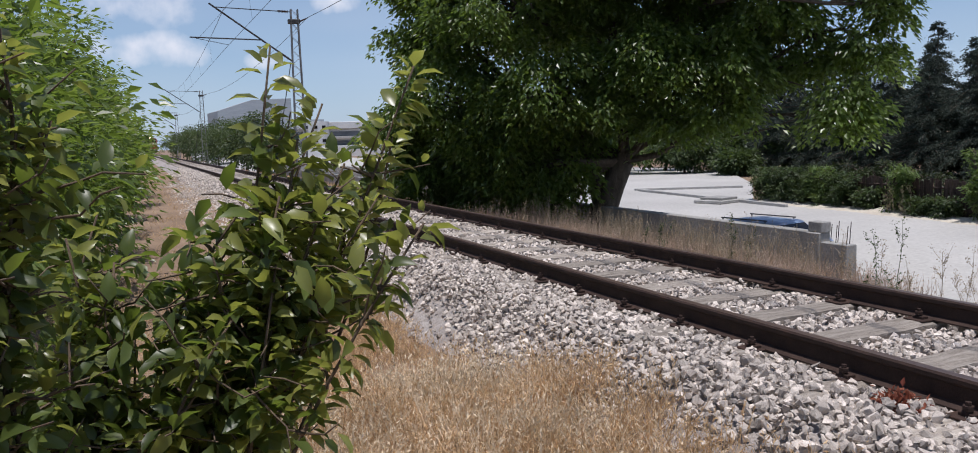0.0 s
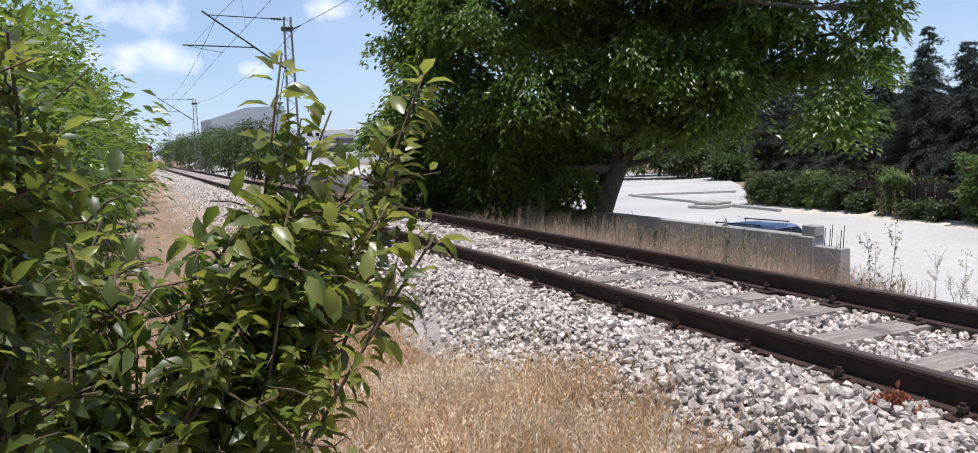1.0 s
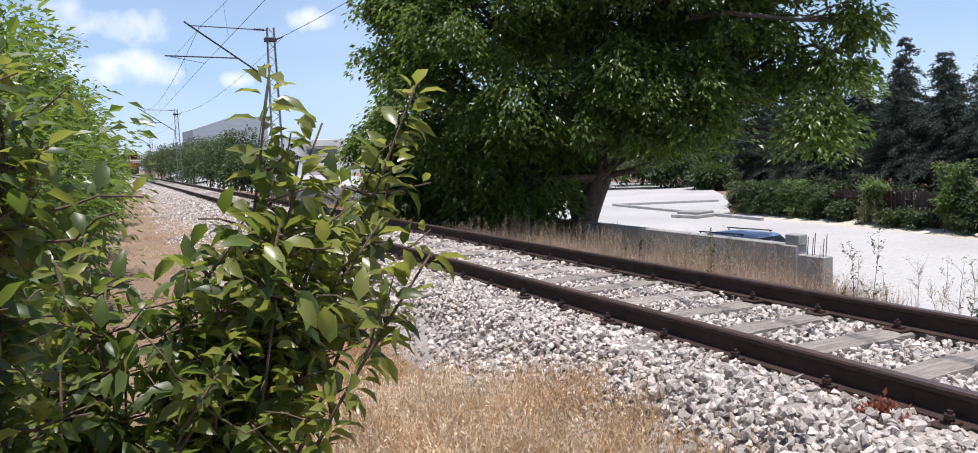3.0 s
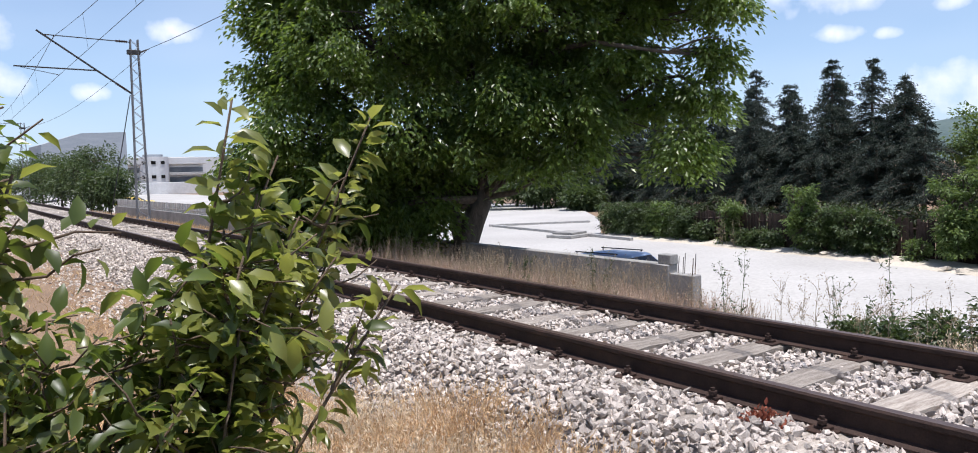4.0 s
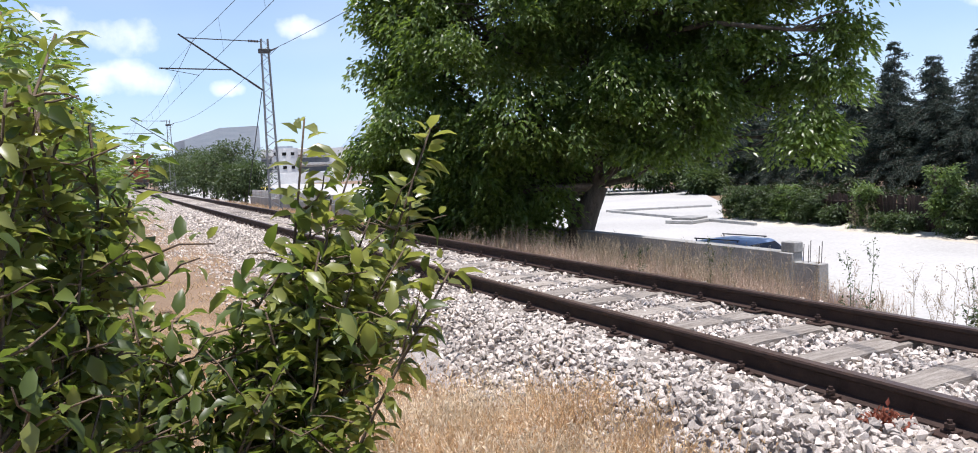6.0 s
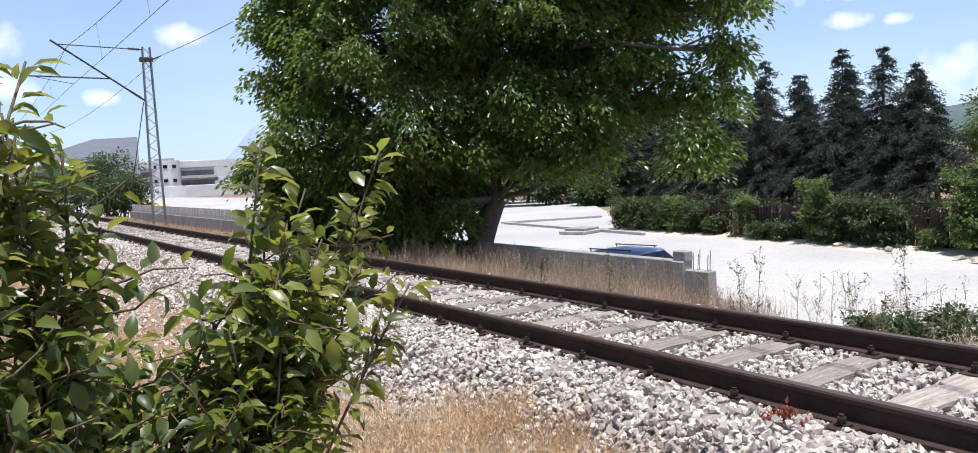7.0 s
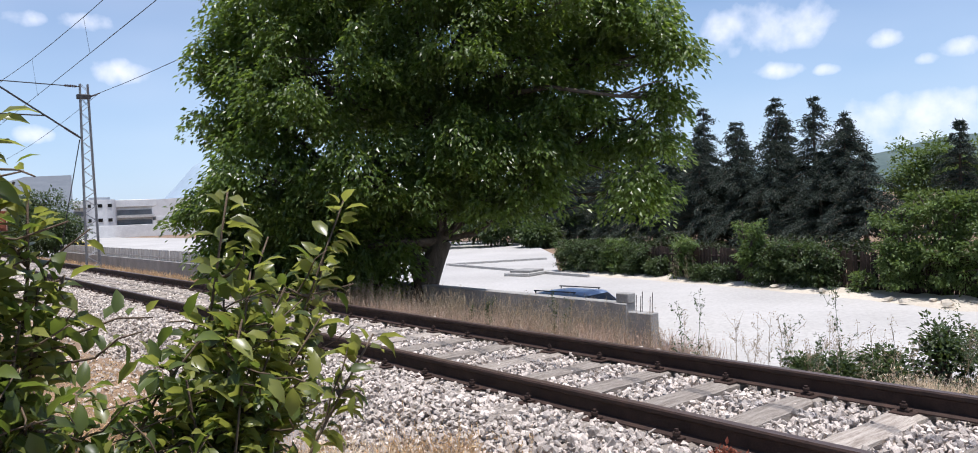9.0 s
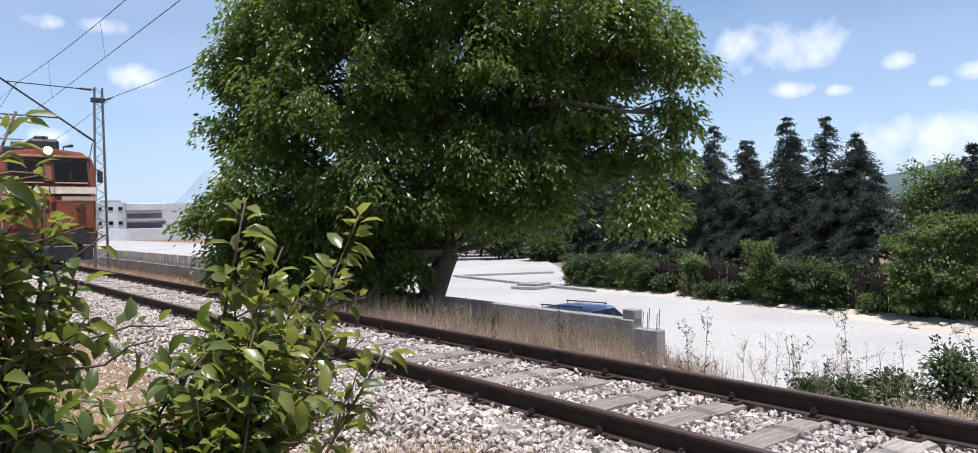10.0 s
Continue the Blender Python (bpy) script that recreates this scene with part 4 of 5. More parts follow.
def hedge(name, label, category, at, rx, ry, h, count, leaf, material, seed, group):
    """A bushy mound, leafy from the ground up, with shoots standing out of its top."""
    tips = [((0.35 * rx * math.sin(k * 2.4 + seed), 0.8 * ry * math.cos(k * 1.9 + seed), h * (0.82 + 0.10 * math.sin(k * 3.1 + seed))), (0.22 * rx + 0.1, 0.22 * ry + 0.1, h * 0.14)) for k in range(5)]
    crown_tree(name, label, category, at, [(0, 0, 0), (0, 0, h * 0.2), (0.02, 0, h * 0.4)], 0.04,
               [((0, 0, h * 0.33), (rx, ry, h * 0.34)), ((0, 0, h * 0.58), (rx * 0.85, ry * 0.9, h * 0.30))] + tips, count, leaf, material, seed, group, clump=0.12)


# ivy-grown hedge at the far end of the fence, then bushes by their place along it
for i, (y, ry, h) in enumerate(((28.4, 0.8, 1.45), (27.2, 0.8, 1.5), (26.0, 0.8, 1.4), (24.9, 0.8, 1.5), (23.8, 0.6, 1.35))):
    hedge("hedge_bush", "dark ivy-grown hedge bush at the edge of the yard", "hedge", (along(y) + 0.15, y, -1.9), 0.55, ry, h, 5200, 0.11, M_LEAF_SCRUB if i != 3 else M_LEAF_PALE, 90 + i, "hedge along the yard")
for i, (y, out, rx, ry, h, mt, n) in enumerate(((21.0, 0.0, 0.35, 0.40, 1.75, M_LEAF_PALE, 2600), (17.6, 0.0, 0.50, 0.50, 2.35, M_LEAF_PALE, 4200), (16.7, 0.1, 0.6, 0.75, 1.55, M_LEAF_SCRUB, 4600), (15.5, 0.1, 0.6, 0.85, 1.65, M_LEAF_SCRUB, 5000),
                                                 (14.7, 0.1, 0.5, 0.4, 1.3, M_LEAF_SCRUB, 2400), (12.2, 0.0, 0.8, 0.8, 2.7, M_LEAF_PALE, 6500), (11.0, 0.1, 1.0, 1.0, 3.3, M_LEAF_PALE, 8500), (9.6, 0.2, 1.1, 1.1, 3.0, M_LEAF_PALE, 7000), (8.0, 0.2, 1.2, 1.2, 3.1, M_LEAF_SCRUB, 7000),
                                                 (20.0, -0.15, 0.3, 0.45, 0.6, M_LEAF_SCRUB, 1500), (19.0, -0.1, 0.3, 0.5, 0.7, M_LEAF_SCRUB, 1700), (13.4, -0.1, 0.25, 0.3, 0.6, M_LEAF_PALE, 900), (22.6, 0.0, 0.3, 0.5, 0.8, M_LEAF_SCRUB, 1700))):
    hedge("bush", "fresh green self-sown bush in front of the fence" if mt is M_LEAF_PALE else "dark green bush grown over the fence", "bush", (along(y) + out, y, -1.9), rx, ry, h, n, 0.12, mt, 110 + i, "bushes along the fence")
# mounds added behind the fence, coloured dark as conifer shade between the boards
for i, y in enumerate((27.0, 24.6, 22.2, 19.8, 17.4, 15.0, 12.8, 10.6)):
    hedge("undergrowth", "added undergrowth behind the board fence, its shade put into near-black leaves", "undergrowth", (along(y) + 2.0 + 0.4 * math.sin(i * 2.2), y, -1.9), 0.9, 1.35, 1.5 + 0.2 * math.sin(i * 1.7), 3200, 0.15, M_LEAF_SHADE, 240 + i, "undergrowth behind the fence")
# scrub behind the open end of the yard
for i, (x, y, r, h, mt) in enumerate(((40, 52, 2.2, 3.4, M_LEAF_SCRUB), (44, 51, 2.0, 3.0, M_LEAF_SCRUB), (36, 55, 2.4, 3.8, M_LEAF_PALE), (33, 60, 2.6, 5.0, M_LEAF_TREE), (29, 66, 3.0, 5.2, M_LEAF_TREE), (46, 46, 2.0, 3.6, M_LEAF_SCRUB),
                                        (61, 26.5, 2.6, 7.4, M_LEAF_PALE), (64, 24.5, 2.4, 7.0, M_LEAF_PALE), (40.5, 46.5, 1.3, 1.7, M_LEAF_SCRUB), (42, 57, 2.6, 6.6, M_LEAF_PALE), (37, 60, 2.8, 6.4, M_LEAF_TREE), (45.5, 54, 2.3, 5.6, M_LEAF_PALE), (47, 62, 3.2, 7.6, M_LEAF_SCRUB))):
    crown_tree("scrub_tree", "rounded green tree beyond the white yard", "tree", (x, y, -1.9), [(0, 0, 0), (0, 0, h * 0.25), (0.05, 0, h * 0.45)], 0.12,
               [((0, 0, h * 0.45), (r, r, h * 0.42)), ((0.3 * r, -0.2 * r, h * 0.72), (r * 0.7, r * 0.7, h * 0.27)), ((-0.4 * r, 0.3 * r, h * 0.6), (r * 0.7, r * 0.7, h * 0.3))], 6500, 0.30, mt, 140 + i, "trees beyond the yard", clump=0.36)

# trees on the far side of the line beyond the mast
for i, (x, y, r, h) in enumerate(((9.2, 67, 2.9, 5.4), (9.0, 73, 2.4, 4.6), (9.6, 62, 1.8, 3.4), (9.2, 84, 2.8, 5.0), (9, 98, 3, 5.6), (9, 114, 3.2, 5.8), (9, 134, 3.2, 6.2), (9, 156, 3.4, 6.2), (10, 185, 4, 6.2), (10, 215, 4, 6.2))):
    crown_tree("lineside_tree", "broad green tree standing beside the line", "tree", (x, y, -1.0), [(0, 0, 0), (0, 0, h * 0.2), (0.05, 0, h * 0.4)], 0.14,
               [((0, 0, h * 0.45), (r, r * 1.1, h * 0.42)), ((0.2 * r, -0.4 * r, h * 0.72), (r * 0.6, r * 0.6, h * 0.25)), ((-0.3 * r, 0.5 * r, h * 0.6), (r * 0.7, r * 0.7, h * 0.3))], 6500, 0.22, M_LEAF_SCRUB, 170 + i, "trees along the far side", clump=0.36)
# scrub wall on the near side of the line
for i in range(16):
    y = 7.2 + i * 2.0 + (i * i) * 0.24
    h = 4.1 + 0.7 * math.sin(i * 2.1) + i * 0.05
    crown_tree("lineside_bush", "dense green bush beside the footpath along the line", "bush", (-1.62 + min(0.6, 0.028 * max(0, y - 8)) - 0.15 * math.sin(i * 1.7), y, -0.6), [(0, 0, 0), (0, 0, h * 0.25), (0.02, 0, h * 0.5)], 0.06,
               [((0, 0, h * 0.40), (1.25, 1.5, h * 0.40)), ((-0.2, 0.2, h * 0.72), (0.95, 1.1, h * 0.28)), ((0.25, -0.5, h * 0.3), (0.9, 0.9, h * 0.3))], 12000 if i < 6 else 5000, 0.11 if i < 5 else 0.17, M_LEAF_TREE, 200 + i, "bushes along the near side")


# ---- buildings and hills far off ----
def far_buildings():
    t = thing("office_building", "white modern factory office with a round stair tower", "building", (43.5, 204, 0), -8)
    bm = bmesh.new()
    bmesh.ops.create_cone(bm, cap_ends=True, segments=24, radius1=3.1, radius2=3.1, depth=8.6, matrix=Matrix.Translation((0, 0, 2.75)))
    tower = part("tower", bm, M_WHITEWALL, t, "round pale stair tower")
    for a in (-150, -100, -60):
        for z in (2.2, 5.6):
            d = Vector((math.cos(radians(a)), math.sin(radians(a)), 0))
            o = part("window", cube((-0.1, -0.5, -0.4), (0.12, 0.5, 0.4)), M_GLASS, tower)
            o.matrix_basis = Matrix.Translation(d * 3.06 + Vector((0, 0, z))) @ Euler((0, 0, radians(a))).to_matrix().to_4x4()
    part("tower_cap", rod(bmesh.new(), (-0.4, 0, 7.06), (-0.4, 0, 7.6), 2.3, n=24), M_GREYSHED, t)
    part("wing", cube((3.2, 2.5, -1.5), (11.5, 12, 5.2), 0.1), M_WHITEWALL, t)
    part("roof", cube((-9, 1.5, 5.21), (12.4, 13, 7.0), 0.1), M_WHITEWALL, t)
    part("side_wing", cube((-9, 3, -1.5), (-3.2, 12, 5.2), 0.1), M_WHITEWALL, t)
    for z in (0.9, 3.3):
        part("window_band", cube((3.5, 2.38, z), (11.3, 2.6, z + 1.2)), M_PANE, t)
        part("balcony", cube((3.2, 1.2, z - 0.75), (11.8, 2.37, z - 0.1), 0.03), M_PALECONC, t)
        part("window_band", cube((-8.6, 2.88, z), (-3.5, 3.1, z + 1.2)), M_PANE, t)
    part("porch", cube((12, 0.5, 1.7), (24, 8, 2.7), 0.05), M_WHITEWALL, t)
    for k in range(4):
        part("porch_post", cube((12.3 + k * 3.6, 0.7, -1.5), (12.8 + k * 3.6, 1.2, 1.69), 0.02), M_WHITEWALL, t)
    part("boundary", cube((-30, -9, -2), (60, -8.6, 0.8), 0.05), M_WHITEWALL, t, "long pale boundary wall")
    h = thing("exhibition_hall", "large white hall with a low vaulted roof", "building", (75, 255, -1))
    bm = bmesh.new()
    prof = [(-28, 0), (-28, 6.6), (-18, 8.3), (0, 9.2), (18, 8.3), (28, 6.6), (28, 0)]
    bm = sweep(prof, -20, 25)
    part("hall", bm, M_WHITEWALL, h)
    s = thing("warehouse", "big grey-blue metal warehouse with a pitched roof behind the trees", "building", (16.5, 158, -1.2), 4)
    prof = [(-1.5, 0), (-1.5, 9.2), (5, 11.3), (12.5, 11.6), (12.5, 0)]
    part("shell", sweep(prof, 0, 12), M_GREYSHED, s)
    part("plinth", cube((-1.7, -0.25, 0), (12.7, -0.02, 3.6), 0.02), M_WHITEWALL, s, "white lower wall")
    for k in range(3):
        part("loading_door", cube((0 + k * 4.2, -0.40, 0), (2.6 + k * 4.2, -0.27, 3.2), 0.02), M_STEEL, s)
    r = thing("low_shed", "low shed roof with pale tiles behind bushes", "shed", (52, 13.5, -1.9), 10)
    part("wall", cube((0, -4, 0), (6, 4, 2.9), 0.02), M_WHITEWALL, r)
    bm = bmesh.new()
    for k in range(9):
        box(bm, (-0.6 + k * 0.45, -4.6, 2.91 + k * 0.13), (-0.6 + k * 0.45 + 0.5, 4.6, 3.0 + k * 0.13))
    part("roof", bm, M_CLAY, r)


far_buildings()


def ridge(name, label, x0, x1, y0, y1, tall, seed, material, peak, low, sharp):
    n, m = 60, 8
    v, f = [], []
    for i in range(n + 1):
        for j in range(m + 1):
            s, t = i / n, j / m
            h = math.sin(math.pi * t) ** 0.8 * tall * (low + (1 - low) * math.exp(-((s - peak) / sharp) ** 2) + 0.4 * low * noise.noise((s * 9 + seed, t * 2, seed)))
            dx, dy = (y1 - y0), -(x1 - x0)
            ln = math.hypot(dx, dy)
            v.append((x0 + (x1 - x0) * s + dx / ln * (t - 0.5) * -500, y0 + (y1 - y0) * s + dy / ln * (t - 0.5) * -500, -4 + h))
    for i in range(n):
        for j in range(m):
            a = i * (m + 1) + j
            f.append((a, a + m + 1, a + m + 2, a + 1))
    tagged(link(name, data(name, v, f), material, smooth=True), label, "hill", kind="structure")


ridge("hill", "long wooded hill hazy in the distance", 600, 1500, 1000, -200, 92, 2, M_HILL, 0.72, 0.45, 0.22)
ridge("mountain", "mountain range far behind the town, coloured pale blue for haze", -900, 1400, 2600, 2200, 190, 5, M_MOUNT, 0.735, 0.16, 0.045)


# ---- vehicles ----
def wheel(parent, at, r=0.31, w=0.19):
    bm = bmesh.new()
    bmesh.ops.create_cone(bm, cap_ends=True, segments=20, radius1=r, radius2=r, depth=w, matrix=Matrix.Translation(at) @ Euler((0, radians(90), 0)).to_matrix().to_4x4())
    bmesh.ops.bevel(bm, geom=[e for e in bm.edges if abs(e.calc_face_angle(0)) > 1], offset=0.03, segments=1, affect="EDGES")
    t = part("wheel", bm, M_RUBBER, parent)
    bm = bmesh.new()
    bmesh.ops.create_cone(bm, cap_ends=True, segments=14, radius1=r * 0.62, radius2=r * 0.62, depth=w + 0.015, matrix=Matrix.Translation(at) @ Euler((0, radians(90), 0)).to_matrix().to_4x4())
    part("rim", bm, M_STEEL, t)


def car(name, label, at, turn, paint):
    c = thing(name, label, "car", at, turn)
    # side outline drawn across the width
    low = [(-2.0, 0.28), (-2.05, 0.62), (-1.95, 0.86), (-1.0, 0.94), (-0.35, 1.30), (0.2, 1.36), (1.25, 1.34), (1.75, 1.0), (1.98, 0.92), (2.02, 0.5), (1.98, 0.28)]
    bm = bmesh.new()
    ring = []
    for x in (-0.83, 0.83):
        ring.append([bm.verts.new((x * (1.0 if z < 0.95 else 0.80), y, z)) for y, z in low])
    n = len(low)
    for i in range(n):
        bm.faces.new((ring[0][i], ring[0][(i + 1) % n], ring[1][(i + 1) % n], ring[1][i]))
    bm.faces.new(ring[0][::-1])
    bm.faces.new(ring[1])
    bmesh.ops.recalc_face_normals(bm, faces=bm.faces)
    bmesh.ops.bevel(bm, geom=list(bm.edges), offset=0.04, segments=2, affect="EDGES")
    part("body", bm, paint, c, smooth=True)

    def pane(nm, quad, lift):
        b2 = bmesh.new()
        f = b2.faces.new([b2.verts.new(q) for q in quad])
        f.normal_update()
        for v in b2.verts:
            v.co += f.normal * lift
        part(nm, b2, M_GLASS, c)

    pane("windscreen", [(-0.62, -0.92, 0.98), (0.62, -0.92, 0.98), (0.58, -0.42, 1.27), (-0.58, -0.42, 1.27)], 0.012)
    pane("rear_window", [(0.58, 1.68, 1.04), (-0.58, 1.68, 1.04), (-0.58, 1.34, 1.28), (0.58, 1.34, 1.28)], 0.012)
    for s in (-1, 1):
        for a, b in ((-0.75, 0.15), (0.25, 1.2)):
            q = [(s * 0.80, a, 0.96), (s * 0.80, b, 0.98), (s * 0.69, b - 0.05, 1.29), (s * 0.69, a + (0.4 if a < 0 else 0.05), 1.28)]
            pane("side_window", q if s > 0 else q[::-1], 0.02)
        for y in (-1.3, 1.25):
            wheel(c, (s * 0.74, y, 0.31))
        part("mirror", cube((s * 0.84 - 0.06, -0.85, 0.95), (s * 0.84 + 0.06, -0.75, 1.07), 0.02), M_DARKSTEEL, c)
        bm = bmesh.new()
        rod(bm, (s * 0.6, -0.2, 1.40), (s * 0.6, 1.1, 1.39), 0.016)
        for y in (-0.15, 1.05):
            rod(bm, (s * 0.6, y, 1.33), (s * 0.6, y, 1.40), 0.016)
        part("roof_rail", bm, M_DARKSTEEL, c)
    return c


car("blue_car", "small blue car with roof rails parked behind the wall", (13.9, 16.9, -2.33), 192, M_BLUEPAINT)
car("yellow_car", "yellow car parked far across the yard", (18.0, 97, -1.9), 70, M_YELLOW)


# ---- the train ----
def locomotive():
    """An electric locomotive; its front face lies at y = 0, the body behind it."""
    t = thing("locomotive", "orange electric locomotive with a cream band and lit headlamp", "locomotive", (GAUGE_MID, 215, 0))
    side = [(-1.52, 0.95), (-1.52, 3.42), (-1.44, 3.74), (-1.10, 3.98), (0, 4.10), (1.10, 3.98), (1.44, 3.74), (1.52, 3.42), (1.52, 0.95)]
    bm = bmesh.new()
    rings = []
    body = [(0.0, 0.965), (0.30, 1.0), (19.4, 1.0), (19.7, 0.965)]
    for y, k in body:
        rings.append([bm.verts.new((x * k, y + (0.28 * max(0, z - 2.5) if y < 1 else -0.28 * max(0, z - 2.5) if y > 19 else 0), z)) for x, z in side])
    n = len(side)
    for a, b in zip(rings, rings[1:]):
        for i in range(n):
            bm.faces.new((a[i], a[(i + 1) % n], b[(i + 1) % n], b[i]))
    bm.faces.new(rings[0])
    bm.faces.new(rings[-1][::-1])
    bmesh.ops.recalc_face_normals(bm, faces=bm.faces)
    for f in bm.faces:
        if f.calc_center_median().z > 3.5 and f.normal.z > 0.2:
            f.material_index = 1
    part("body", bm, [M_ORANGE, M_ROOFPAINT], t)

    def front(nm, x0, x1, z0, z1, lift, material, parent=t, thick=0.03):
        b2 = bmesh.new()
        lean = lambda z: 0.28 * max(0, z - 2.5)
        vs = []
        for d in (0, thick):
            vs.append([b2.verts.new((x, lean(z) - lift - d, z)) for x, z in ((x0, z0), (x1, z0), (x1, z1), (x0, z1))])
        for i in range(4):
            b2.faces.new((vs[0][i], vs[0][(i + 1) % 4], vs[1][(i + 1) % 4], vs[1][i]))
        b2.faces.new(vs[1])
        bmesh.ops.recalc_face_normals(b2, faces=b2.faces)
        return part(nm, b2, material, parent)

    for s in (-1, 1):
        a, b = sorted((s * 0.10, s * 1.28))
        front("windscreen_frame", a, b, 2.94, 3.70, 0.0, M_BROWNTRIM)
        a, b = sorted((s * 0.17, s * 1.21))
        pane = front("windscreen", a, b, 3.01, 3.63, 0.035, M_GLASS)
        front("wiper", *sorted((s * 0.66, s * 0.68)), 2.98, 3.30, 0.072, M_DARKSTEEL, pane, 0.012)
        front("window_sill", a, b, 2.86, 2.90, 0.0, M_DUSTY)
        front("cream_band", *sorted((s * 0.02, s * 1.45)), 2.50, 2.74, 0.0, M_CREAM)
        front("cream_band", *sorted((s * 0.35, s * 1.45)), 2.26, 2.40, 0.0, M_CREAM)
        front("lower_panel", *sorted((s * 0.16, s * 1.36)), 1.30, 2.18, 0.0, M_ORANGE, thick=0.012)
        lamp = bmesh.new()
        bmesh.ops.create_cone(lamp, cap_ends=True, segments=16, radius1=0.15, radius2=0.13, depth=0.14, matrix=Matrix.Translation((s * 0.95, -0.06, 2.02)) @ Euler((radians(90), 0, 0)).to_matrix().to_4x4())
        part("marker_lamp", lamp, M_BROWNTRIM, t)
        buf = bmesh.new()
        rod(buf, (s * 0.875, 0.1, 1.0), (s * 0.875, -0.55, 1.0), 0.1, n=12)
        rod(buf, (s * 0.875, -0.52, 1.0), (s * 0.875, -0.58, 1.0), 0.25, n=16)
        part("buffer", buf, M_DARKSTEEL, t)
        mir = bmesh.new()
        box(mir, (s * 1.66 - 0.09, 0.35, 2.92), (s * 1.66 + 0.09, 0.42, 3.34), 0.02)
        rod(mir, (s * 1.48, 0.5, 3.40), (s * 1.66, 0.4, 3.36), 0.02)
        part("mirror", mir, M_DARKSTEEL, t)
        for y in (0.9, 17.9):
            part("cab_window", cube((s * 1.525 - 0.02, y, 2.95), (s * 1.525 + 0.02, y + 0.9, 3.42), 0.01), M_GLASS, t)
            part("cab_door", cube((s * 1.53 - 0.015, y + 1.15, 1.15), (s * 1.53 + 0.015, y + 1.8, 3.3), 0.01), M_ORANGE, t)
        for k in range(7):
            part("side_grille", cube((s * 1.53 - 0.015, 4.0 + k * 1.7, 2.8), (s * 1.53 + 0.015, 5.2 + k * 1.7, 3.35), 0.01), M_DARKSTEEL, t)
        part("side_band", cube((s * 1.528 - 0.012, 0.35, 2.27), (s * 1.528 + 0.012, 19.3, 2.72)), M_CREAM, t)
        hr = bmesh.new()
        rod(hr, (s * 1.42, -0.06, 1.2), (s * 1.42, -0.06, 2.5), 0.016)
        part("handrail", hr, M_CREAM, t)
    front("head_panel", -0.10, 0.10, 2.94, 3.72, 0.0, M_ORANGE)
    lamp = bmesh.new()
    bmesh.ops.create_cone(lamp, cap_ends=True, segments=18, radius1=0.17, radius2=0.15, depth=0.2, matrix=Matrix.Translation((0, 0.30, 3.99)) @ Euler((radians(90), 0, 0)).to_matrix().to_4x4())
    hl = part("headlamp", lamp, M_CREAM, t)
    lens = bmesh.new()
    bmesh.ops.create_cone(lens, cap_ends=True, segments=16, radius1=0.12, radius2=0.12, depth=0.03, matrix=Matrix.Translation((0, 0.185, 3.99)) @ Euler((radians(90), 0, 0)).to_matrix().to_4x4())
    part("lens", lens, M_LAMP, hl)
    part("visor", cube((-1.34, 0.26, 3.76), (1.34, 0.8, 3.84), 0.015), M_ROOFPAINT, t)
    part("buffer_beam", cube((-1.42, -0.02, 0.72), (1.42, 0.3, 1.15), 0.03), M_BROWNTRIM, t)
    part("plough", cube((-1.3, -0.05, 0.18), (1.3, 0.12, 0.70), 0.04), M_DARKSTEEL, t)
    cp = bmesh.new()
    rod(cp, (0, 0, 1.0), (0, -0.4, 0.95), 0.05)
    rod(cp, (0, -0.4, 0.95), (0, -0.42, 0.55), 0.035)
    part("coupling", cp, M_DARKSTEEL, t)
    part("underframe", cube((-1.35, 0.4, 0.75), (1.35, 19.3, 1.06), 0.03), M_DARKSTEEL, t)
    # two three-axle bogies
    for y0 in (3.4, 13.2):
        bg = part("bogie", cube((-1.2, y0 - 2.2, 0.45), (1.2, y0 + 2.4, 0.78), 0.05), M_DARKSTEEL, t)
        for y in (y0 - 1.7, y0, y0 + 1.7):
            for s in (-1, 1):
                wb = bmesh.new()
                bmesh.ops.create_cone(wb, cap_ends=True, segments=22, radius1=0.60, radius2=0.60, depth=0.13, matrix=Matrix.Translation((s * 0.76, y, 0.605)) @ Euler((0, radians(90), 0)).to_matrix().to_4x4())
                part("wheel", wb, M_RUST, bg)
    # roof gear with a lowered and a raised current collector
    gear = bmesh.new()
    box(gear, (-0.45, 1.2, 4.05), (0.52, 2.6, 4.50), 0.10)
    box(gear, (-0.25, 1.4, 4.50), (0.22, 2.2, 4.62), 0.06)
    box(gear, (-1.0, 3.0, 4.05), (0.7, 4.6, 4.36), 0.06)
    part("roof_box", gear, M_DARKSTEEL, t)
    ins = bmesh.new()
    for x in (-0.6, 0.6):
        for y in (5.4, 7.0, 12.5, 14.1):
            rod(ins, (x, y, 4.0), (x, y, 4.3), 0.09, n=10)
    part("roof_insulator", ins, M_INSUL, t)
    pan = bmesh.new()
    box(pan, (-0.7, 12.4, 4.29), (0.7, 14.2, 4.36))
    for x in (-0.5, 0.5):
        rod(pan, (x, 14.0, 4.34), (x * 0.7, 12.2, 5.0), 0.03)
        rod(pan, (x * 0.7, 12.2, 5.0), (x * 0.9, 13.4, 5.62), 0.025)
    rod(pan, (-0.95, 13.4, 5.64), (0.95, 13.4, 5.64), 0.03)
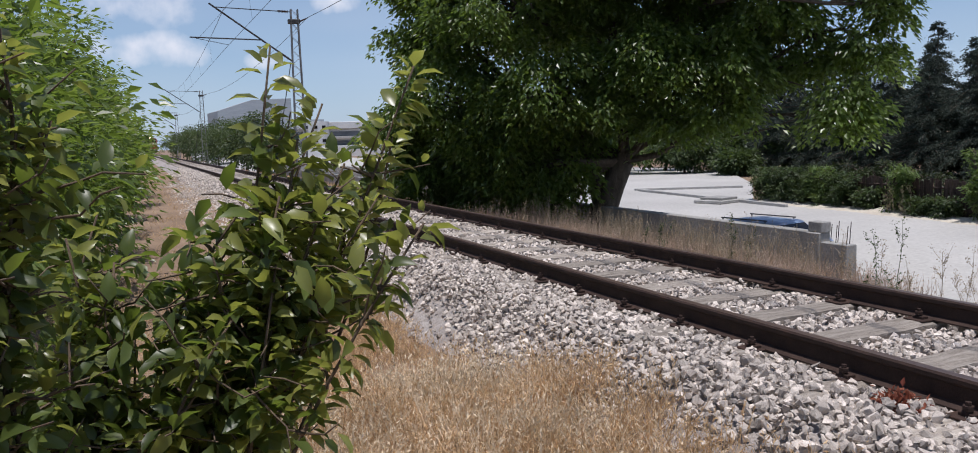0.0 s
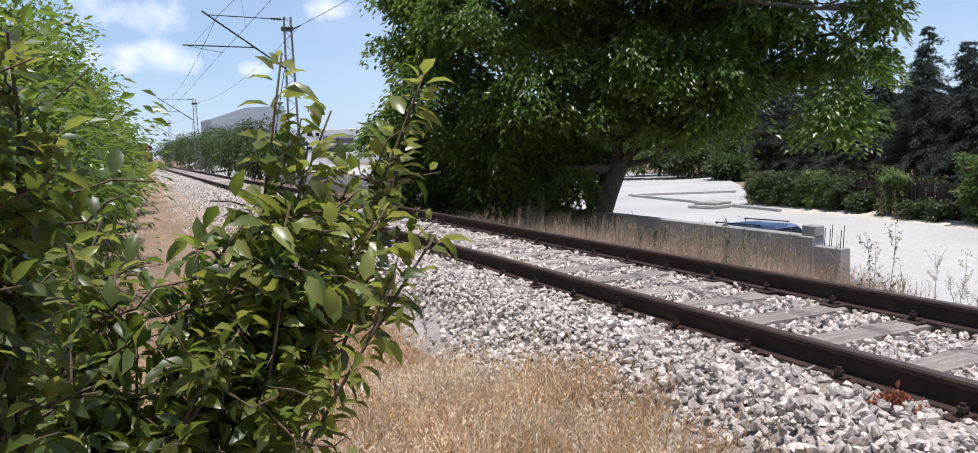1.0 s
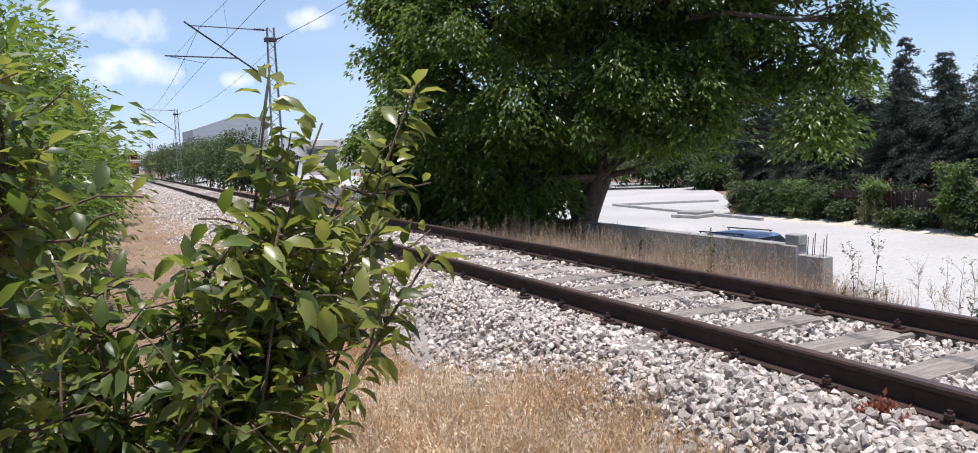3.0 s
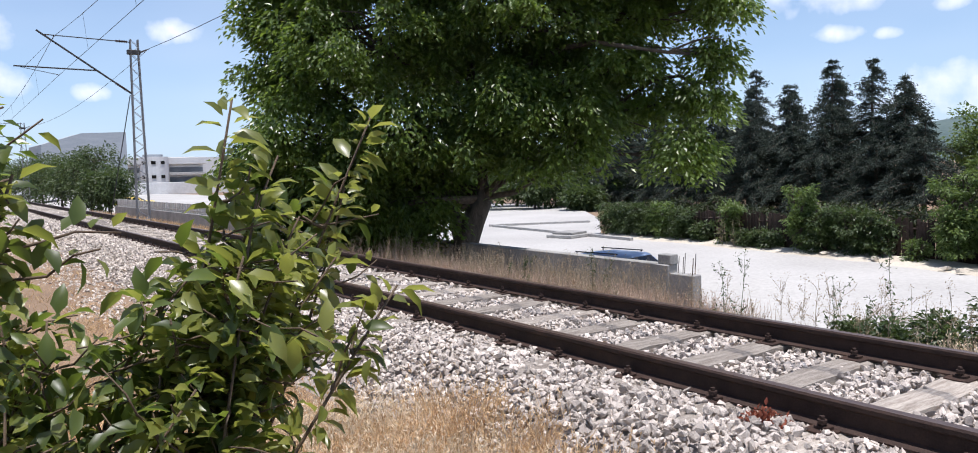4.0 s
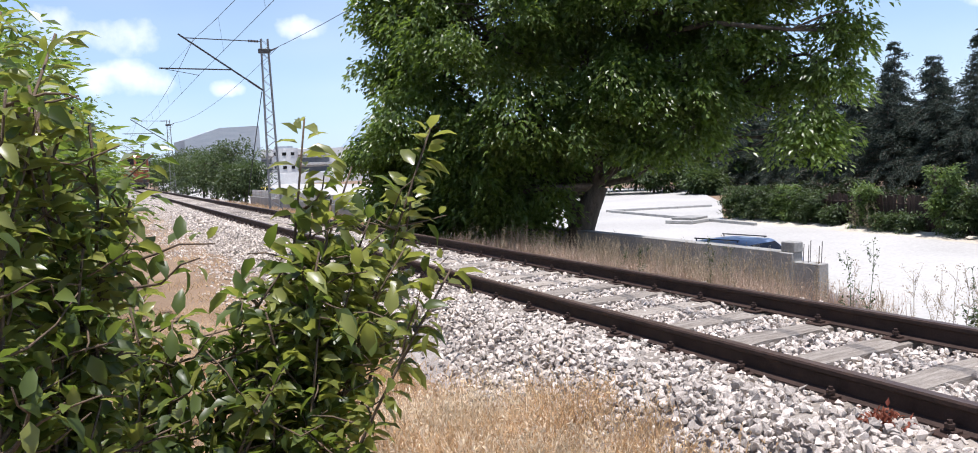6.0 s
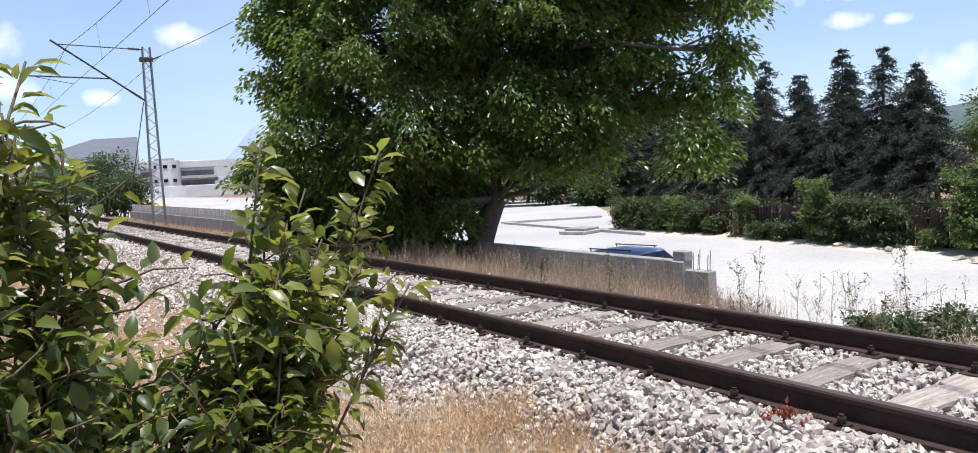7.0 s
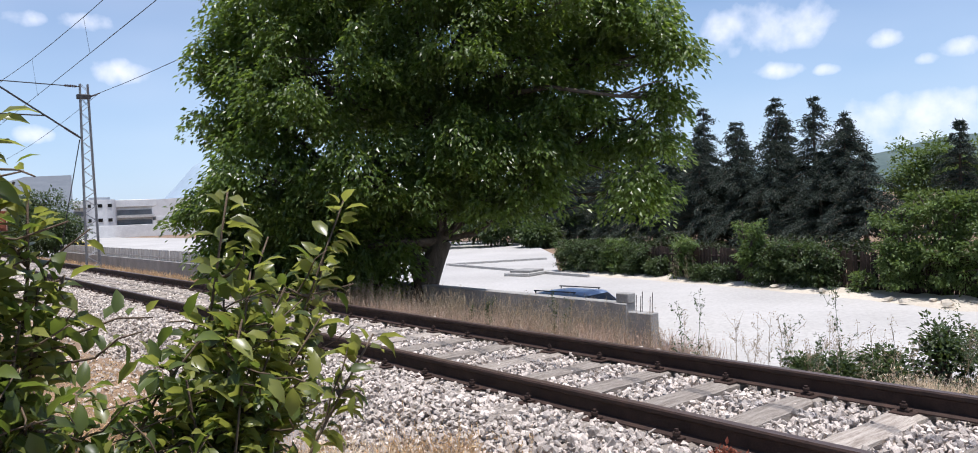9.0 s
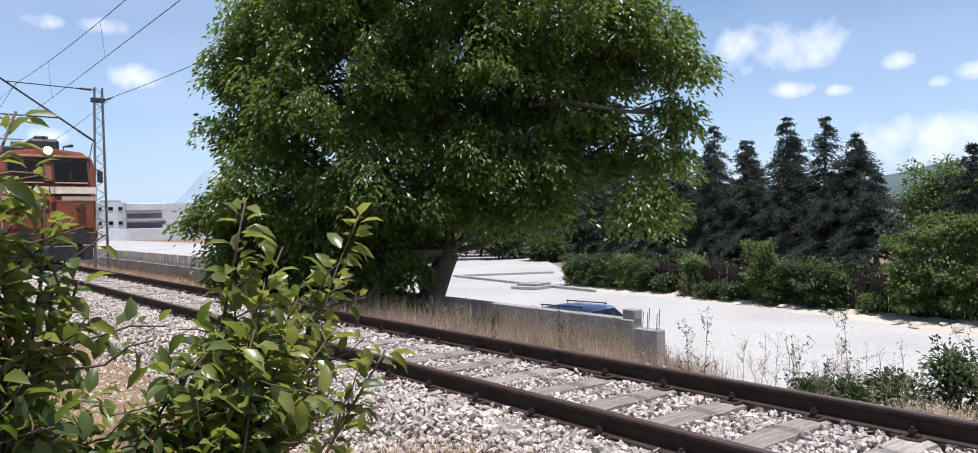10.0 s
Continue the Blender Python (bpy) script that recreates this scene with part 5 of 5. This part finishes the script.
    part("pantograph", pan, M_STEEL, t)
    low = bmesh.new()
    box(low, (-0.7, 5.3, 4.29), (0.7, 7.1, 4.36))
    rod(low, (-0.9, 5.5, 4.54), (0.9, 5.5, 4.54), 0.03)
    for x in (-0.5, 0.5):
        rod(low, (x, 7.0, 4.34), (x, 5.5, 4.51), 0.03)
    part("pantograph", low, M_STEEL, t)
    horn = bmesh.new()
    rod(horn, (0.62, 1.1, 4.22), (0.86, 0.8, 4.24), 0.025, 0.06)
    rod(horn, (0.62, 1.1, 4.02), (0.62, 1.1, 4.24), 0.02)
    part("horn", horn, M_DARKSTEEL, t)
    return t


LOCO = locomotive()


# ---- weeds, straw and stones ----
def straw(name, label, at_fn, count, tall, seed, material=M_STRAW, lean=0.5, thin=0.10, heads=0):
    """Blades in tufts; heads: how many small seeds each third stalk carries along its upper end."""
    gen = np.random.default_rng(seed)
    p = at_fn(count, gen)
    d = gen.normal(0, lean, (len(p), 3))
    d[:, 2] = 1.0
    size = gen.uniform(0.45, 1.2, len(p))[:, None] * np.array([tall, tall * thin / 0.1 * 0.28, tall])
    turn = basis(d, directions(len(p), gen))
    me = scatter(name, BLADE, BLADE_FACES, p, turn, size)
    ob = tagged(link(name, me, material), label, "grass", kind="stuff")
    if heads:
        ahead = np.repeat(turn[::3, :, 0], heads, 0)
        s = gen.uniform(0.74, 1.04, len(ahead))
        q = np.repeat(p[::3], heads, 0) + ahead * (np.repeat(size[::3, 0], heads) * s)[:, None]
        way = ahead + gen.normal(0, 0.45, q.shape)
        tagged(link("seed_heads", leafy(q, way, gen.uniform(0.5, 1.1, len(q)) * 0.030, gen, BLADE_WIDE, BLADE_FACES, "seed_heads", 0.2), material, ob), kind="stuff")
    return ob


def tufts(x0, x1, y0, y1, per, spread, level):
    def fn(count, gen):
        k = max(1, count // per)
        c = np.stack([gen.uniform(x0, x1, k), gen.uniform(y0, y1, k)], -1)
        q = c[gen.integers(0, k, count)] + gen.normal(0, spread, (count, 2))
        z = np.array([level(x, y) for x, y in q])
        return np.column_stack([q, z])
    return fn


def near_level(x, y):
    return max(ground_height(x), float(bed_height(x)) if x > 2.05 else -9) - 0.02


straw("dry_grass", "tall golden dry grass at the foot of the ballast", tufts(0.35, 2.4, 3.3, 6.2, 70, 0.075, near_level), 17000, 0.32, 301, lean=0.46, thin=0.045, heads=7)
straw("dry_grass", "pale bleached dry grass at the foot of the ballast", tufts(0.45, 2.1, 3.8, 6.4, 160, 0.09, near_level), 9000, 0.36, 309, M_STRAW_PALE, lean=0.6, thin=0.06, heads=9)
straw("dry_grass", "sparse dry grass tufts on bare earth", tufts(0.3, 2.2, 5.0, 9.5, 110, 0.08, near_level), 7000, 0.24, 308, lean=0.6, thin=0.07, heads=6)
straw("dry_grass", "trampled dry straw on the footpath", tufts(-1.2, 2.1, 3.5, 13, 40, 0.12, near_level), 30000, 0.15, 302, lean=1.3)
straw("dry_grass", "short dry grass along the footpath", tufts(-1.0, 2.2, 12, 60, 40, 0.25, near_level), 9000, 0.16, 303, lean=0.8, thin=0.2)
straw("dry_grass", "dry grass and weeds between the line and the wall", tufts(6.4, 9.5, 8.5, 20, 40, 0.14, lambda x, y: ground_height(x) - 0.02), 9500, 0.42, 304, M_STRAW_ROSE, lean=0.36, thin=0.06, heads=7)
straw("dry_weeds", "thin brown dried weeds between the line and the wall", tufts(7.4, 9.5, 9.8, 24, 22, 0.16, lambda x, y: ground_height(x) - 0.02), 9000, 0.66, 307, M_STALK, lean=0.24, thin=0.03, heads=9)
straw("dry_grass", "thin dry grass on the bank beside the line", tufts(6.0, 9.4, 20, 58, 40, 0.3, lambda x, y: ground_height(x) - 0.02), 9000, 0.38, 305, lean=0.35, thin=0.2)
straw("dry_grass", "pale dry grass on the bank across the track", tufts(6.2, 7.5, 2.4, 4.7, 90, 0.12, lambda x, y: ground_height(x) - 0.02), 7000, 0.38, 306, M_STRAW_PALE, lean=0.5, thin=0.06, heads=7)


def weed(at, tall, seed, green):
    """A tall stalk with small leaves and seed heads."""
    gen = np.random.default_rng(seed)
    w = thing("weed", "tall green roadside weed beside the track" if green else "tall dry seed-headed weed beside the track", "weed", at, gen.uniform(0, 360), "weeds beside the track")
    bm = bmesh.new()
    stem = bent((0, 0, 0), (gen.normal(0, 0.05), gen.normal(0, 0.05), tall), gen, 0.03, 6)
    limb(bm, stem, 0.0042, 0.0016, 4)
    P, D = [], []
    for k in range(7):
        i = gen.integers(1, 5)
        o = gen.normal(size=3) * (0.6, 0.6, 0.2) + (0, 0, 1.2)
        line = bent(stem[i], stem[i] + o / np.linalg.norm(o) * tall * gen.uniform(0.12, 0.32), gen, 0.05, 4)
        limb(bm, line, 0.002, 0.001, 3)
        for q in line[1:]:
            P += [q + gen.normal(0, 0.015, 3) for _ in range(7)]
    for q in stem[1:]:
        P += [q + gen.normal(0, 0.02, 3) for _ in range(10)]
    tagged(part("stalk", bm, M_LEAF_SCRUB if green else M_STALK, w), kind="stuff")
    P = np.array(P)
    D = gen.normal(size=P.shape) + (0, 0, 0.5)
    link("seed_head", leafy(P, D, gen.uniform(0.014, 0.034, len(P)) * (1.2 if green else 0.75), gen, SMALL, SMALL_FACES, "seed_head"), M_LEAF_SCRUB if green else M_STALK, w)["kind"] = "stuff"


gw = np.random.default_rng(77)
for k in range(110):
    y = gw.uniform(4.6, 19.5) if k < 80 else gw.uniform(3.4, 9.0)
    x = gw.uniform(6.5, 9.4) if k < 80 else gw.uniform(6.3, 7.6)
    weed((x, y, ground_height(x) - 0.01), gw.uniform(0.40, 0.85), 400 + k, k % 9 == 0)
for k, (x, y, h) in enumerate(((6.9, 5.35, 1.15), (7.2, 7.3, 1.0), (6.75, 5.9, 0.8), (7.0, 4.3, 1.0), (9.2, 17.3, 1.5), (9.1, 18.3, 1.5), (9.0, 16.6, 1.2))):
    weed((x, y, ground_height(x) - 0.01), h, 480 + k, k < 4)
for k in range(10):
    weed((along(20.2 + k * 0.12) - 0.45 + 0.2 * math.sin(k * 5), 20.2 + k * 0.12, -1.9), gw.uniform(0.7, 1.2), 500 + k, False)
for i, (x, y, r, h) in enumerate(((7.1, 5.0, 0.26, 0.5), (7.4, 4.6, 0.34, 0.78), (7.8, 4.2, 0.5, 0.95), (8.3, 3.7, 0.6, 1.05), (7.0, 5.45, 0.2, 0.36), (8.9, 3.9, 0.7, 1.2), (8.7, 3.1, 0.8, 1.2), (7.2, 5.9, 0.16, 0.3))):
    crown_tree("low_bush", "low dark green bush on the bank across the track", "bush", (x, y, ground_height(x)), [(0, 0, 0), (0, 0, h * 0.3), (0.01, 0, h * 0.5)], 0.015,
               [((0, 0, h * 0.5), (r, r, h * 0.45)), ((0.1, 0.1, h * 0.8), (r * 0.5, r * 0.5, h * 0.3))], 2600, 0.06, M_LEAF_SCRUB, 520 + i, "low bushes on the bank", clump=0.09)


def red_plant():
    gen = np.random.default_rng(3)
    r = thing("red_weed", "small reddish weed growing in the ballast against the rail", "weed", (3.18, 4.15, -0.2))
    p = gen.normal(0, 0.05, (160, 3)) * (0.8, 1, 0.5) + (0, 0, 0.06)
    link("leaves", leafy(p, gen.normal(size=(160, 3)) + (0, 0, 0.8), gen.uniform(0.02, 0.05, 160), gen, SMALL, SMALL_FACES, "leaves"), M_RED, r)


red_plant()


def fallen_stick(a, b, r):
    s = thing("fallen_branch", "dark fallen branch lying on the edge of the ballast", "branch", a)
    gen = np.random.default_rng(2)
    d = np.array(b) - np.array(a)
    part("wood", limb(bmesh.new(), bent((0, 0, 0), d, gen, 0.04, 6), r, r * 0.5), M_BARK, s, smooth=True)


fallen_stick((1.75, 6.55, -0.50), (2.35, 6.75, -0.42), 0.022)
fallen_stick((1.9, 5.6, -0.50), (2.5, 5.9, -0.42), 0.014)


def build_stones():
    gen = np.random.default_rng(13)
    shapes = stone_shapes(9, gen)
    near_rail = lambda x: (np.abs(x - NEAR) < 0.05) | (np.abs(x - FAR_X) < 0.05)
    rows = np.array(SLEEPERS)

    def spots(count, x0, x1, y0, y1, size, layers, toe=2.15):
        x, y = gen.uniform(x0, x1, count), gen.uniform(y0, y1, count)
        s = size * gen.uniform(0.6, 1.3, count)
        on = np.abs(y[:, None] - rows[None]).min(1) < 0.145
        inside = (x > 3.3) & (x < 5.0)
        keep = ~near_rail(x) & ~(on & inside & (gen.random(count) > 0.05))
        # the toe of the slope is ragged
        keep &= (x > toe + 0.22 * np.sin(y * 1.7) + gen.normal(0, 0.10, count)) | (gen.random(count) < 0.06)
        x, y, s = x[keep], y[keep], s[keep]
        z = np.maximum(bed_height(x), [ground_height(v) for v in x]) + gen.uniform(-0.02, layers, len(x))
        z -= 0.022 * ((x > 3.46) & (x < 4.85))
        return np.column_stack([x, y, z]), s

    # loose stones close to the line's near edge are things one could pick up singly
    p, s = spots(430, 2.5, 3.3, 3.9, 5.6, 0.038, 0.03, 2.45)
    p, s = p[:300], s[:300]
    bed = bpy.data.objects["ballast_bed"]
    meshes = []
    for v, f in shapes:
        me = data("stone", v, f)
        me.materials.append(M_STONE)
        meshes.append(me)
    q = turns(len(p), gen)
    for i in range(len(p)):
        o = new("stone", meshes[i % 9])
        o.parent = bed
        m = Matrix(q[i].tolist()).to_4x4()
        o.matrix_basis = Matrix.Translation(p[i] + (0, 0, 0.03)) @ m @ Matrix.Scale(float(s[i]), 4)
    fields = [spots(34000, 1.95, 6.2, 1.5, 9.5, 0.034, 0.045, 2.32), spots(24000, 1.95, 6.2, 9.5, 22, 0.040, 0.04), spots(14000, 1.95, 6.2, 22, 60, 0.06, 0.02), spots(900, 0.8, 2.4, 3.5, 12, 0.03, 0.0), spots(7000, 0.9, 2.5, 9.5, 45, 0.042, 0.01, 1.25)]
    V, F, base = [], [], 0
    for pts, size in fields:
        kind = gen.integers(0, 9, len(pts))
        q = turns(len(pts), gen)
        for k, (v, f) in enumerate(shapes):
            sel = kind == k
            v = np.array(v)
            w = np.einsum("nij,nkj->nki", q[sel], v[None] * size[sel][:, None, None]) + pts[sel][:, None, :]
            n = int(sel.sum())
            V.append(w.reshape(-1, 3))
            f = np.array(f)
            F.append((f[None] + (np.arange(n) * len(v))[:, None, None] + base).reshape(-1, 3))
            base += n * len(v)
    me = data("ballast_stones", np.concatenate(V), np.concatenate(F).tolist())
    o = link("ballast_stones", me, M_STONE, bed)
    tagged(o, "loose grey crushed stones", kind="stuff")


build_stones()


# ---- what moves ----
def motions():
    # the train comes down the line at a steady speed
    walk(LOCO, [(t, pose(GAUGE_MID, y, 0)) for t, y in ((0, 215), (2.0, 181), (3.4, 156), (5.0, 126), (6.3, 101.5), (8.0, 70), (9.6, 40.2), (9.8, 36.1), (10.0, 31.9))])
    # wind in the shrubs: degrees of lean to the camera's right, and towards it
    gusts = [(0, 0, 0), (0.7, 0.3, 1.2), (1.4, 1.4, 0.3), (2.1, 0.9, 1.2), (2.7, 0.3, 1.8), (3.3, -0.3, 2.6), (3.8, 1.1, 3.2), (4.3, -1.9, 1.0), (4.8, -2.0, 1.0), (5.2, -1.7, 1.0), (5.8, -1.2, -0.8),
             (6.3, -0.7, -2.8), (6.9, -1.0, -3.0), (7.5, 0.1, -2.4), (8.1, -0.2, -2.7), (8.7, 0.0, -2.5), (9.3, 0.4, -2.5), (10.0, 0.9, -2.3)]
    for stem, sway, own in SWAYING:
        foot = stem.location.copy()
        walk(stem, [(t, pose(*foot, sway * own * b, sway * own * a, 0)) for t, a, b in gusts])


motions()
